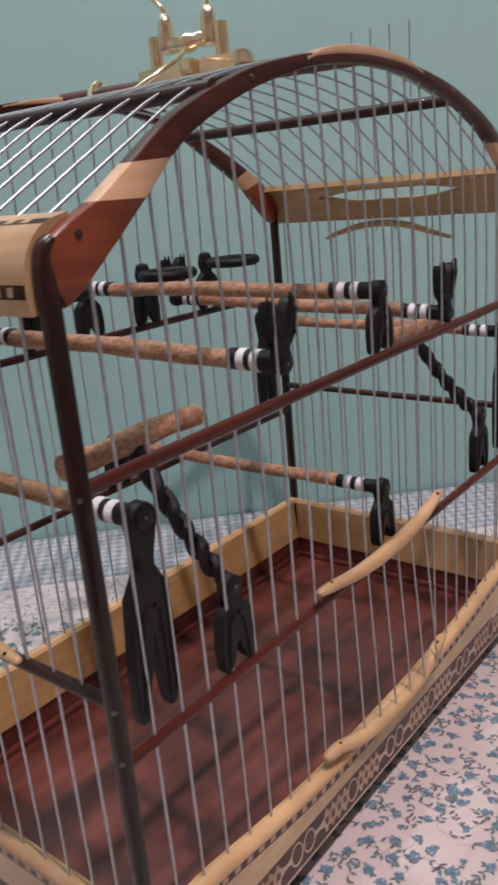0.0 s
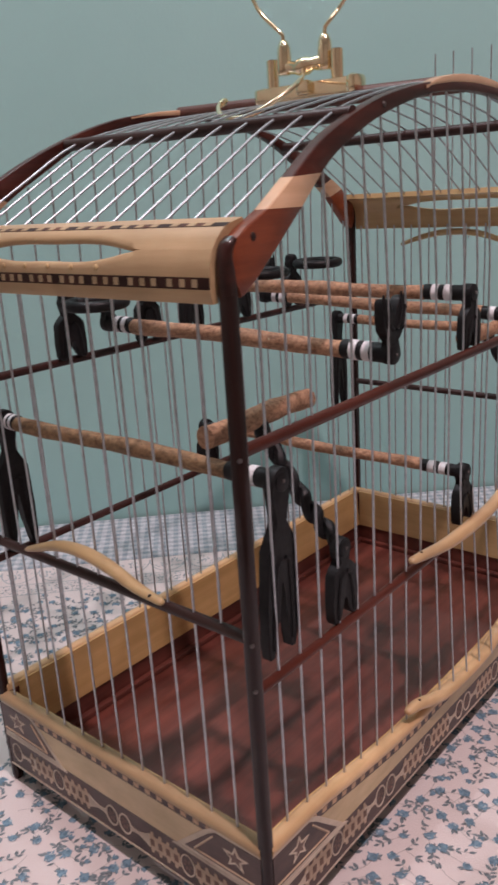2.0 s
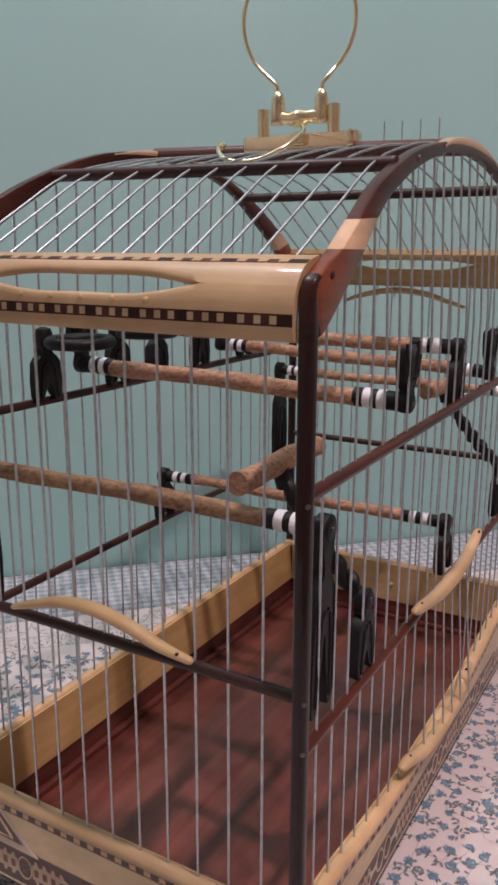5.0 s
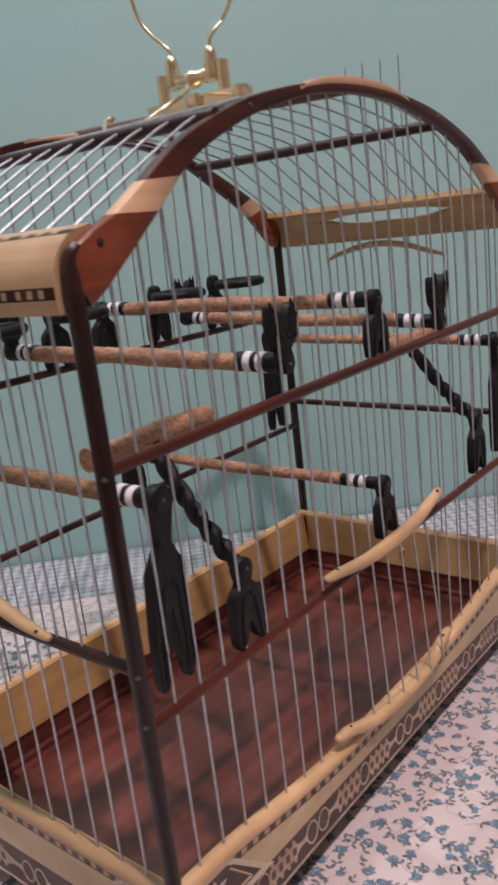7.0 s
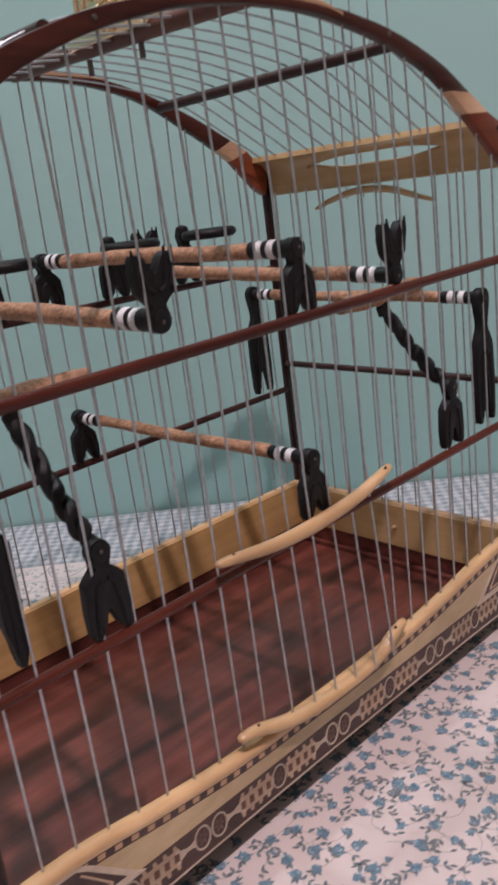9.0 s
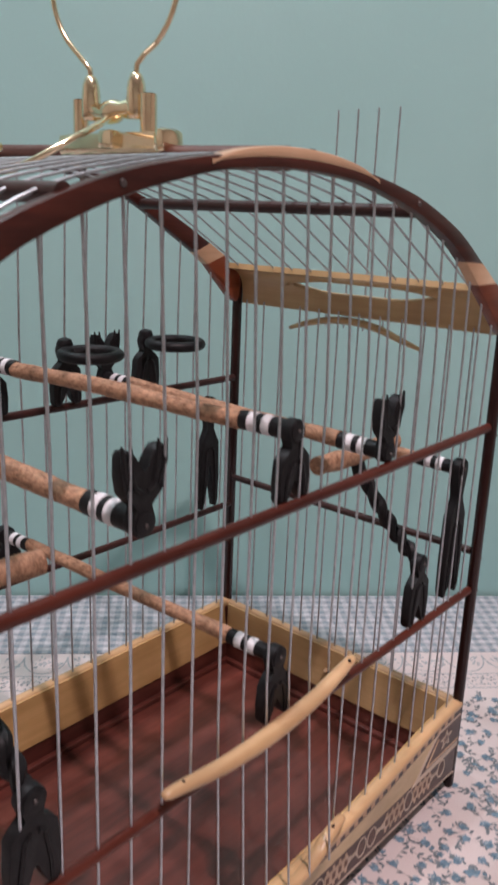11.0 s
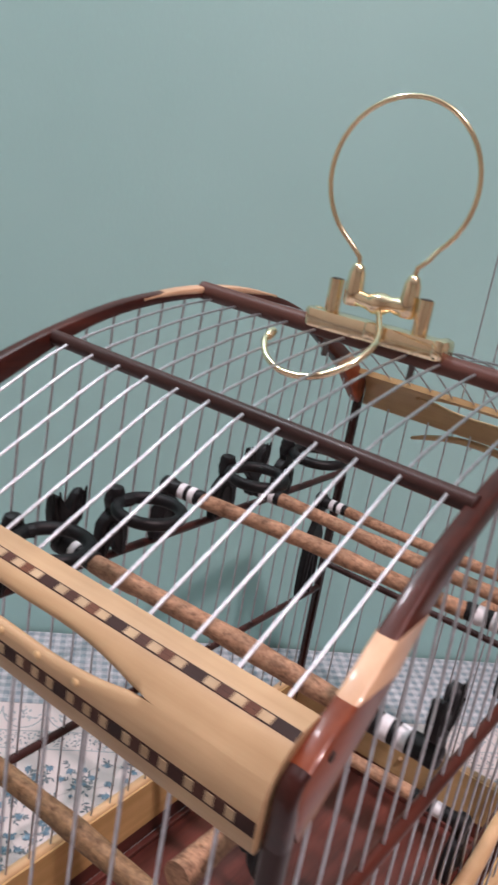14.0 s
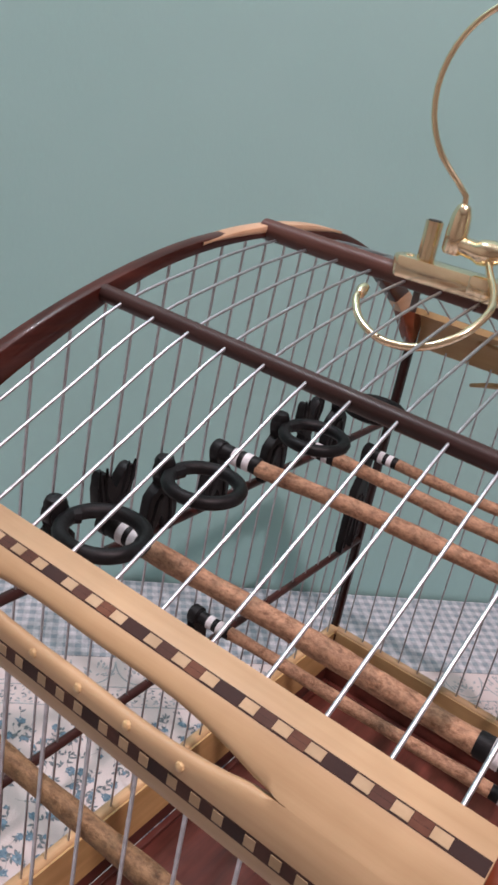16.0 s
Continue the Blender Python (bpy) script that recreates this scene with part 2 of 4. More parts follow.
def glow(name, colour, strength):
    mat, nodes, links, shader = material(name, 0.4)
    shader.inputs["Emission Color"].default_value = (*colour, 1)
    shader.inputs["Emission Strength"].default_value = strength
    return mat


M["glow"] = glow("lit_lamp_diffuser", (1.0, 0.94, 0.87), 4.0)


# ---- mesh tools ----
def mesh_of(name, bm, mat):
    bmesh.ops.recalc_face_normals(bm, faces=bm.faces)
    data = bpy.data.meshes.new(name)
    bm.to_mesh(data)
    bm.free()
    for one in (mat if isinstance(mat, (list, tuple)) else (mat,)):
        data.materials.append(one)
    return data


def smooth(data, degrees=40):
    data.polygons.foreach_set("use_smooth", [True] * len(data.polygons))
    data.set_sharp_from_angle(angle=radians(degrees))
    return data


def part(name, bm, mat, parent, label="", sharp=40):
    """One mesh under a thing or a part; the mesh is given in the room's coordinates."""
    data = smooth(mesh_of(name, bm, mat), sharp)
    ob = new(name, data)
    if parent:
        ob.parent = parent
        if parent.type == "EMPTY":
            ob.matrix_parent_inverse = Matrix.Translation(-parent.location)
    return tagged(ob, label) if label else ob


def shared(name, data, parent, m=None):
    """One more piece on mesh data that alike pieces share."""
    ob = new(name, data)
    ob.parent = parent
    if parent.type == "EMPTY":
        ob.matrix_parent_inverse = Matrix.Translation(-parent.location)
    if m:
        ob.matrix_basis = m
    return ob


def thing(name, place, label, category, group="", kind=""):
    ob = new(name)
    ob.location, ob.empty_display_size = place, 0.01
    return tagged(ob, label, category, group, kind)


def add_box(bm, x0, x1, y0, y1, z0, z1, bevel=0.0, steps=2):
    made = bmesh.ops.create_cube(bm, size=1.0, matrix=Matrix.Translation(((x0 + x1) / 2, (y0 + y1) / 2, (z0 + z1) / 2))
                                 @ Matrix.Diagonal((abs(x1 - x0), abs(y1 - y0), abs(z1 - z0), 1)))
    if bevel:
        edges = list({e for v in made["verts"] for e in v.link_edges})
        bmesh.ops.bevel(bm, geom=edges, offset=bevel, segments=steps, affect="EDGES", profile=0.5)
    return bm


def box(*a, **k):
    return add_box(bmesh.new(), *a, **k)


def spline(points, per=6):
    """A smooth line through the points."""
    p = [Vector(q) for q in points]
    p = [p[0] * 2 - p[1]] + p + [p[-1] * 2 - p[-2]]
    out = []
    for i in range(1, len(p) - 2):
        a, b, c, d = p[i - 1:i + 3]
        for k in range(per):
            t = k / per
            out.append(0.5 * (2 * b + (c - a) * t + (2 * a - 5 * b + 4 * c - d) * t * t + (3 * b - a - 3 * c + d) * t ** 3))
    return out + [p[-2]]


def add_tube(bm, points, radius, sides=8, closed=False, flat=1.0, up=None):
    """A tube along the points; radius is one number or one for each point; flat squeezes it along its second axis."""
    points = [Vector(q) for q in points]
    n = len(points)
    radii = radius if isinstance(radius, (list, tuple)) else [radius] * n
    rings, side = [], None
    for i, p in enumerate(points):
        before, after = points[i - 1 if i or closed else 0], points[(i + 1) % n if closed else min(i + 1, n - 1)]
        way = (after - before).normalized()
        if side is None:
            ref = Vector(up) if up else (Vector((0, 0, 1)) if abs(way.z) < 0.9 else Vector((1, 0, 0)))
            side = way.cross(ref).normalized()
        side = (side - way * side.dot(way)).normalized()
        other = way.cross(side)
        rings.append([bm.verts.new(p + (side * math.cos(a) + other * math.sin(a) * flat) * radii[i])
                      for a in (2 * math.pi * k / sides for k in range(sides))])
    for i in range(n if closed else n - 1):
        a, b = rings[i], rings[(i + 1) % n]
        for k in range(sides):
            bm.faces.new((a[k], a[(k + 1) % sides], b[(k + 1) % sides], b[k]))
    if not closed:
        bm.faces.new(rings[0][::-1])
        bm.faces.new(rings[-1])
    return bm


def tube(*a, **k):
    return add_tube(bmesh.new(), *a, **k)


def add_prism(bm, outline, depth0, depth1, place, bevel=0.0):
    """An outline (u, v) given depth along w; place(u, v, w) puts it into the room."""
    low = [bm.verts.new(place(u, v, depth0)) for u, v in outline]
    high = [bm.verts.new(place(u, v, depth1)) for u, v in outline]
    n = len(outline)
    faces = [bm.faces.new(low[::-1]), bm.faces.new(high)]
    for k in range(n):
        bm.faces.new((low[k], low[(k + 1) % n], high[(k + 1) % n], high[k]))
    if bevel:
        edges = [e for f in faces for e in f.edges]
        bmesh.ops.bevel(bm, geom=edges, offset=bevel, segments=2, affect="EDGES", profile=0.6)
    return bm


def prism(*a, **k):
    return add_prism(bmesh.new(), *a, **k)


def band(stations, x0, x1, round_by=0.0012):
    """A bar of rounded section swept through stations of (outer, inner) points in y and z, x0 to x1 wide."""
    bm, rings = bmesh.new(), []
    for outer, inner in stations:
        o, i = Vector((0, *outer)), Vector((0, *inner))
        way = (o - i).normalized()
        ring = []
        for base, w, xs in ((i, way, (x0, x1)), (o, -way, (x1, x0))):
            for x, sx in zip(xs, (1, -1) if xs[0] < xs[1] else (-1, 1)):
                corner = base + Vector((x, 0, 0))
                in_x, in_w = Vector((sx * round_by, 0, 0)), w * round_by
                three = [corner + in_w, corner + in_x * 0.3 + in_w * 0.3, corner + in_x]
                ring += three if (x == xs[0]) else three[::-1]
        rings.append([bm.verts.new(v) for v in ring])
    n = len(rings[0])
    for a, b in zip(rings, rings[1:]):
        for k in range(n):
            bm.faces.new((a[k], a[(k + 1) % n], b[(k + 1) % n], b[k]))
    bm.faces.new(rings[0][::-1])
    bm.faces.new(rings[-1])
    return bm


def dome(place, axis, radius, height, sides=10):
    """A low round screw head on a surface, along the axis."""
    axis = Vector(axis).normalized()
    p = Vector(place)
    pts = [p - axis * 0.0008, p, p + axis * height * 0.6, p + axis * height]
    return tube(pts, [radius, radius, radius * 0.85, radius * 0.3], sides)


# ---- the room ----
def slab(name, corners, thick, mat, label=""):
    """A wall, floor or ceiling: four inner corners, given thickness away from the room."""
    bm = bmesh.new()
    p = [Vector(c) for c in corners]
    out = Vector(thick)
    a, b = [bm.verts.new(q) for q in p], [bm.verts.new(q + out) for q in p]
    bm.faces.new(a)
    bm.faces.new(b[::-1])
    for k in range(4):
        bm.faces.new((a[k], b[k], b[(k + 1) % 4], a[(k + 1) % 4]))
    return tagged(new(name, mesh_of(name, bm, mat)), label, name.split("_")[0], "", "structure")


U0, U1, V0 = -1.7, 2.1, -2.6
slab("wall_north", [uvz(U0, WALL, FLOOR_Z), uvz(U1, WALL, FLOOR_Z), uvz(U1, WALL, CEIL_Z), uvz(U0, WALL, CEIL_Z)], V * 0.12, M["wall"],
     "plain teal painted wall behind the table")
# these three walls stay out of view; their cream throws warm light back
slab("wall_south", [uvz(U0, V0, FLOOR_Z), uvz(U1, V0, FLOOR_Z), uvz(U1, V0, CEIL_Z), uvz(U0, V0, CEIL_Z)], V * -0.12, M["bounce_wall"], "unseen wall, coloured cream to bounce warm light")
slab("wall_west", [uvz(U0, V0, FLOOR_Z), uvz(U0, WALL, FLOOR_Z), uvz(U0, WALL, CEIL_Z), uvz(U0, V0, CEIL_Z)], U * -0.12, M["bounce_wall"], "unseen wall, coloured cream to bounce warm light")
slab("wall_east", [uvz(U1, V0, FLOOR_Z), uvz(U1, WALL, FLOOR_Z), uvz(U1, WALL, CEIL_Z), uvz(U1, V0, CEIL_Z)], U * 0.12, M["bounce_wall"], "unseen wall, coloured cream to bounce warm light")
slab("floor", [uvz(U0, V0, FLOOR_Z), uvz(U1, V0, FLOOR_Z), uvz(U1, WALL, FLOOR_Z), uvz(U0, WALL, FLOOR_Z)], (0, 0, -0.1), M["floor"], "plain beige floor")
slab("ceiling", [uvz(U0, V0, CEIL_Z), uvz(U1, V0, CEIL_Z), uvz(U1, WALL, CEIL_Z), uvz(U0, WALL, CEIL_Z)], (0, 0, 0.1), M["ceiling"], "plain white ceiling")


def add_bulb(lamp, c):
    """A socket with a lit bulb hanging from it, the bulb's middle at c."""
    part("socket", tube([c + Vector((0, 0, z)) for z in (0.075, 0.07, 0.042, 0.038)], [0.012, 0.017, 0.017, 0.014], 20), M["lamp_body"], lamp)
    part("bulb", tube([c + Vector((0, 0, z)) for z in (0.038, 0.025, 0.01, -0.008, -0.022, -0.030)], [0.013, 0.021, 0.029, 0.030, 0.021, 0.006], 20), M["glow"], lamp, "lit bulb").visible_shadow = False


def lamps():
    top = Vector((CEILING_LAMP.x, CEILING_LAMP.y, CEIL_Z))
    lamp = thing("ceiling_lamp", top, "bare lit bulb on a short cord from the ceiling", "lamp")
    part("ceiling_rose", tube([top, top + Vector((0, 0, -0.012)), top + Vector((0, 0, -0.018))], [0.035, 0.034, 0.012], 24), M["lamp_body"], lamp)
    part("cord", tube([top + Vector((0, 0, -0.016)), CEILING_LAMP + Vector((0, 0, 0.073))], 0.003, 8), M["lamp_body"], lamp)
    add_bulb(lamp, CEILING_LAMP)
    lamp = thing("wall_lamp", WALL_LAMP + V * (WALL - 0.44), "white wall lamp with a bare lit bulb", "lamp")
    w = WALL_LAMP
    part("wall_plate", tube([w + V * (WALL - 0.44) + Vector((0, 0, 0.08)), w + V * (WALL - 0.455) + Vector((0, 0, 0.08))], 0.045, 24), M["lamp_body"], lamp)
    part("arm", tube([w + V * (WALL - 0.45) + Vector((0, 0, 0.08)), w + V * 0.04 + Vector((0, 0, 0.085)), w + Vector((0, 0, 0.07))], 0.009, 12), M["lamp_body"], lamp)
    add_bulb(lamp, w)


lamps()

# ---- table and cloth ----
TU0, TU1, TV0, TV1 = -0.85, 1.0, -0.52, WALL - 0.004
GINGHAM_V = 0.461
FLOWERS_V = 0.398


def table():
    desk = thing("table", uvz((TU0 + TU1) / 2, 0, FLOOR_Z), "wooden table under a flowered cloth, against the wall", "table")
    turn = Matrix.Rotation(radians(45), 4, "Z")
    for name, a in (("tabletop", (TU0 + 0.01, TU1 - 0.01, TV0 + 0.01, TV1 - 0.01, -0.034, -0.004)),
                    ("leg", (TU0 + 0.05, TU0 + 0.11, TV0 + 0.05, TV0 + 0.11, FLOOR_Z, -0.034)), ("leg", (TU1 - 0.11, TU1 - 0.05, TV0 + 0.05, TV0 + 0.11, FLOOR_Z, -0.034)),
                    ("leg", (TU0 + 0.05, TU0 + 0.11, TV1 - 0.11, TV1 - 0.05, FLOOR_Z, -0.034)), ("leg", (TU1 - 0.11, TU1 - 0.05, TV1 - 0.11, TV1 - 0.05, FLOOR_Z, -0.034))):
        bm = box(*a, bevel=0.003)
        bm.transform(turn)
        part(name, bm, M["table_wood"], desk)


table()


def tablecloth():
    turn = Matrix.Rotation(radians(45), 4, "Z")
    spread = thing("tablecloth", uvz((TU0 + TU1) / 2, 0, 0), "white cotton tablecloth printed with small blue flowers", "tablecloth")
    bm = box(TU0, TU1, TV0, GINGHAM_V, -0.003, 0.0, bevel=0.001)
    add_box(bm, TU0, TU1, TV0 - 0.003, TV0, -0.22, -0.001)
    bm.transform(turn)
    part("cloth", bm, M["cloth"], spread)
    bm = box(TU0, TU1, GINGHAM_V, TV1, -0.003, 0.0003, bevel=0.001)
    bm.transform(turn)
    part("border", bm, M["gingham"], spread, "blue and white gingham border")
    # the print: roses with pale and deep folds, sprays of small leaves, thin branching stems
    rng = random.Random(7)
    base_z = {"stem": 0.00005, "band": 0.00008, "leaf": 0.00018, "flower": 0.00031, "deep": 0.00044, "pale": 0.00057}
    ink = {kind: ([], []) for kind in base_z}

    def blob(kind, pts):
        verts, faces = ink[kind]
        start, z = len(verts), base_z[kind] + (len(faces) % 50) * 0.0000022
        verts.extend((x, y, z) for x, y in pts)
        faces.append(tuple(range(start, start + len(pts))))

    def leaf(x, y, a, length, kind="leaf"):
        c, s = math.cos(a), math.sin(a)
        fat = rng.uniform(0.85, 1.25)
        blob(kind, [(x + (c * l - s * w * fat) * length, y + (s * l + c * w * fat) * length)
                    for l, w in ((0, 0), (0.22, 0.15), (0.5, 0.21), (0.78, 0.13), (1, 0.01), (0.75, -0.13), (0.45, -0.2), (0.2, -0.13))])

    def ribbon(kind, pts, width):
        for (xa, ya), (xb, yb) in zip(pts, pts[1:]):
            d = math.hypot(xb - xa, yb - ya)
            nx, ny = -(yb - ya) / d * width, (xb - xa) / d * width
            blob(kind, [(xa + nx, ya + ny), (xb + nx, yb + ny), (xb - nx, yb - ny), (xa - nx, ya - ny)])

    def stem(x, y, a, length, bend):
        pts = []
        for k in range(7):
            pts.append((x, y))
            x, y, a = x + math.cos(a) * length / 6, y + math.sin(a) * length / 6, a + bend / 6
        ribbon("stem", pts, 0.00021)
        return pts, a

    def crescent(kind, x, y, r, a0, sweep, wide):
        arc = [a0 + sweep * q / 5 for q in range(6)]
        thick = (0.1, 0.7, 1, 1, 0.7, 0.1)
        blob(kind, [(x + math.cos(a) * (r + wide * w), y + math.sin(a) * (r + wide * w)) for a, w in zip(arc, thick)]
             + [(x + math.cos(a) * (r - wide * w * 0.7), y + math.sin(a) * (r - wide * w * 0.7)) for a, w in zip(arc[::-1], thick)])

    def rose(x, y, size):
        """A small rose: a lobed head of petals round a curled heart, with pointed sepals behind it."""
        way = rng.uniform(0, 6.3)
        for k in range(rng.choice((2, 3, 4))):
            leaf(x + math.cos(way) * size * 0.5, y + math.sin(way) * size * 0.5, way + rng.uniform(-1.1, 1.1), size * rng.uniform(0.9, 1.4))
        lobes, squash, start = rng.choice((4, 5, 6)), rng.uniform(0.7, 0.95), rng.uniform(0, 6.3)
        c, s = math.cos(way), math.sin(way)
        head = []
        for k in range(24):
            a = k * 6.283 / 24
            r = size * (1.0 - 0.20 * abs(math.sin(a * lobes / 2 + start)) + rng.uniform(-0.07, 0.07))
            u, v = r * squash * math.cos(a), r * math.sin(a)
            head.append((x + u * c - v * s, y + u * s + v * c))
        blob("flower", head)
        for k in range(rng.choice((1, 2, 3))):
            a = rng.uniform(0, 6.3)
            leaf(x + math.cos(a) * size * 0.6, y + math.sin(a) * size * 0.6, a + rng.uniform(-0.5, 0.5), size * rng.uniform(0.6, 0.9), "flower")
        for k in range(3):
            crescent("deep", x, y, size * rng.uniform(0.30, 0.78), way + k * 2.1 + rng.uniform(-0.5, 0.5), rng.uniform(0.8, 1.7), size * rng.uniform(0.09, 0.16))
        for k in range(rng.choice((1, 2, 3))):
            crescent("pale", x, y, size * rng.uniform(0.35, 0.72), way + rng.uniform(1.2, 5.0), rng.uniform(0.6, 1.5), size * rng.uniform(0.10, 0.20))
        if rng.random() < 0.5:
            crescent("deep", x, y, size * 0.12, rng.uniform(0, 6.3), 3.6, size * 0.08)

    def bud(x, y, a, size):
        for turn_by in (-0.5, 0.1, 0.6):
            leaf(x, y, a + turn_by, size * rng.uniform(0.8, 1.2), "flower")
        leaf(x - math.cos(a) * size * 0.2, y - math.sin(a) * size * 0.2, a + rng.uniform(-0.9, 0.9), size * 0.7)

    def spray(x, y, a, length):
        """A bent twig with leaves in loose pairs, the last at its tip."""
        pts, end = stem(x, y, a, length, rng.uniform(-1.4, 1.4))
        for k in (3, 5):
            for side in (-1, 1):
                if rng.random() < 0.72:
                    leaf(*pts[k], end + side * rng.uniform(0.5, 1.1), rng.uniform(0.0034, 0.0050))
        leaf(*pts[6], end + rng.uniform(-0.3, 0.3), rng.uniform(0.0034, 0.0050))
        return pts, end

    step = 0.0138
    for i in range(int((TU1 - TU0) / step)):
        for j in range(int((GINGHAM_V - TV0) / step)):
            x = TU0 + (i + 0.5 + 0.5 * (j % 2)) * step + rng.uniform(-0.0042, 0.0042)
            y = TV0 + (j + 0.5) * step + rng.uniform(-0.0042, 0.0042)
            if not (TU0 + 0.015 < x < TU1 - 0.015 and TV0 + 0.015 < y < FLOWERS_V - 0.004) or not (-0.62 < x < 0.8):
                continue
            a = rng.uniform(0, 6.3)
            if rng.random() < 0.88:
                rose(x, y, rng.uniform(0.0029, 0.0040))
            pts, end = spray(x, y, a, rng.uniform(0.012, 0.018))
            if rng.random() < 0.35:
                bud(*pts[-1], end, rng.uniform(0.0030, 0.0042))
            if rng.random() < 0.4:
                spray(x, y, a + rng.uniform(2, 4), rng.uniform(0.008, 0.013))
            if rng.random() < 0.2:
                spray(*pts[3], a + rng.choice((-1, 1)) * rng.uniform(0.8, 1.4), rng.uniform(0.006, 0.009))
    # the border: faint scallops full of short strokes, and below them a band of little leaves
    wide, u = 0.0365, -0.62
    while u < 0.8:
        mid = u + wide / 2
        ribbon("band", [(mid + wide / 2 * math.cos(math.pi + math.pi * k / 12), 0.4550 - 0.0265 * math.sin(math.pi * k / 12)) for k in range(13)], 0.0006)
        for k in range(26):
            a, r = math.pi * rng.uniform(0.06, 0.94), rng.uniform(0.2, 0.95)
            leaf(mid + 0.0165 * r * math.cos(a), 0.4340 + 0.0215 * r * math.sin(a), a + rng.uniform(-0.4, 0.4), rng.uniform(0.0030, 0.0052), "band")
        for line in (0.4250, 0.4040):
            ribbon("band", [(u, line), (mid, line - 0.0006), (u + wide, line)], 0.0006)
        for row in range(5):
            for k in range(9):
                leaf(u + (k + 0.5 * (row % 2)) * wide / 9 + rng.uniform(-0.0010, 0.0010), 0.4215 - 0.0036 * row + rng.uniform(-0.0007, 0.0007), rng.uniform(0, 6.3), rng.uniform(0.0026, 0.0042), rng.choice(("band", "band", "band", "leaf")))
        u += wide
    for kind in base_z:
        name = "printed_" + {"deep": "deep_blue", "flower": "blue", "band": "band", "pale": "pale_blue", "leaf": "leaf", "stem": "stem"}[kind]
        data = bpy.data.meshes.new(name)
        data.from_pydata(ink[kind][0], [], ink[kind][1])
        data.materials.append(M["print_" + {"deep": "deep", "flower": "blue"}.get(kind, kind)])
        data.transform(turn)
        ob = new(name, data)
        ob.parent, ob.matrix_parent_inverse = spread, Matrix.Translation(-spread.location)
        tagged(ob, kind="stuff")


tablecloth()

# ---- the bird cage ----
W, L = 0.2135, 0.404  # the cage's width along x and length along y
RIM, PANEL_Z = 0.064, 0.309
PITCH = 0.0159
FRONT_YS = [0.0207 + PITCH * i for i in range(24)]
SIDE_XS = [-0.0206 - 0.0163 * i for i in range(12)]
ROOF_XS = [-0.0160 - 0.01610 * i for i in range(12)]

OUTER = [(0.0, 0.3250), (0.0012, 0.3292), (0.0050, 0.3322), (0.0248, 0.3408), (0.0425, 0.3518), (0.0690, 0.3676), (0.1050, 0.3812), (0.1355, 0.3882), (0.165, 0.3923), (0.202, 0.3940)]
INNER = [(0.0074, 0.3105), (0.0095, 0.3112), (0.0160, 0.3155), (0.0475, 0.3405), (0.0625, 0.3528), (0.079, 0.3625), (0.109, 0.3745), (0.139, 0.3825), (0.165, 0.3872), (0.202, 0.3892)]

BACK_OUTER = [(0.0, 0.3250), (0.0012, 0.3292), (0.0050, 0.3322), (0.0225, 0.3440), (0.0385, 0.3525), (0.0617, 0.3642), (0.080, 0.3725), (0.101, 0.3808), (0.1225, 0.3882), (0.144, 0.3938), (0.172, 0.3980), (0.202, 0.3993)]
BACK_INNER = [(0.0074, 0.3105), (0.0095, 0.3112), (0.0160, 0.3155), (0.0400, 0.3380), (0.0530, 0.3462), (0.0640, 0.3525), (0.083, 0.3628), (0.104, 0.3742), (0.125, 0.3828), (0.149, 0.3890), (0.176, 0.3930), (0.202, 0.3942)]

# the back arch stands a little higher on its near side
BACK_NEAR_OUTER = BACK_OUTER[:3] + [(0.0225, 0.3462), (0.0385, 0.3555), (0.0617, 0.3675), (0.080, 0.3757), (0.101, 0.3836), (0.1225, 0.3902), (0.144, 0.3950), (0.172, 0.3984), (0.202, 0.3993)]
BACK_NEAR_INNER = BACK_INNER[:3] + [(0.0400, 0.3402), (0.0530, 0.3490), (0.0640, 0.3556), (0.083, 0.3660), (0.104, 0.3770), (0.125, 0.3848), (0.149, 0.3902), (0.176, 0.3934), (0.202, 0.3942)]


def mirror(pts):
    return [(L - y, z) for y, z in pts]


def arch_inner_z(y, line=INNER):
    y = min(y, L - y)
    for (ya, za), (yb, zb) in zip(line, line[1:]):
        if ya <= y <= yb:
            return za + (zb - za) * (y - ya) / (yb - ya)
    return line[0][1]


cage = thing("bird_cage", (-W / 2, L / 2, 0), "arched wooden bird cage with steel wires and marquetry base on tablecloth", "bird cage")


def dense(points, per=4):
    return [(q.x, q.y) for q in spline([(a, b, 0) for a, b in points], per)]


def leaned(bm, front):
    """The arched ends lean a little inwards above the eaves."""
    for v in bm.verts:
        v.co.x += (-1 if front else 1) * 0.07 * max(0, v.co.z - 0.332)
    return bm


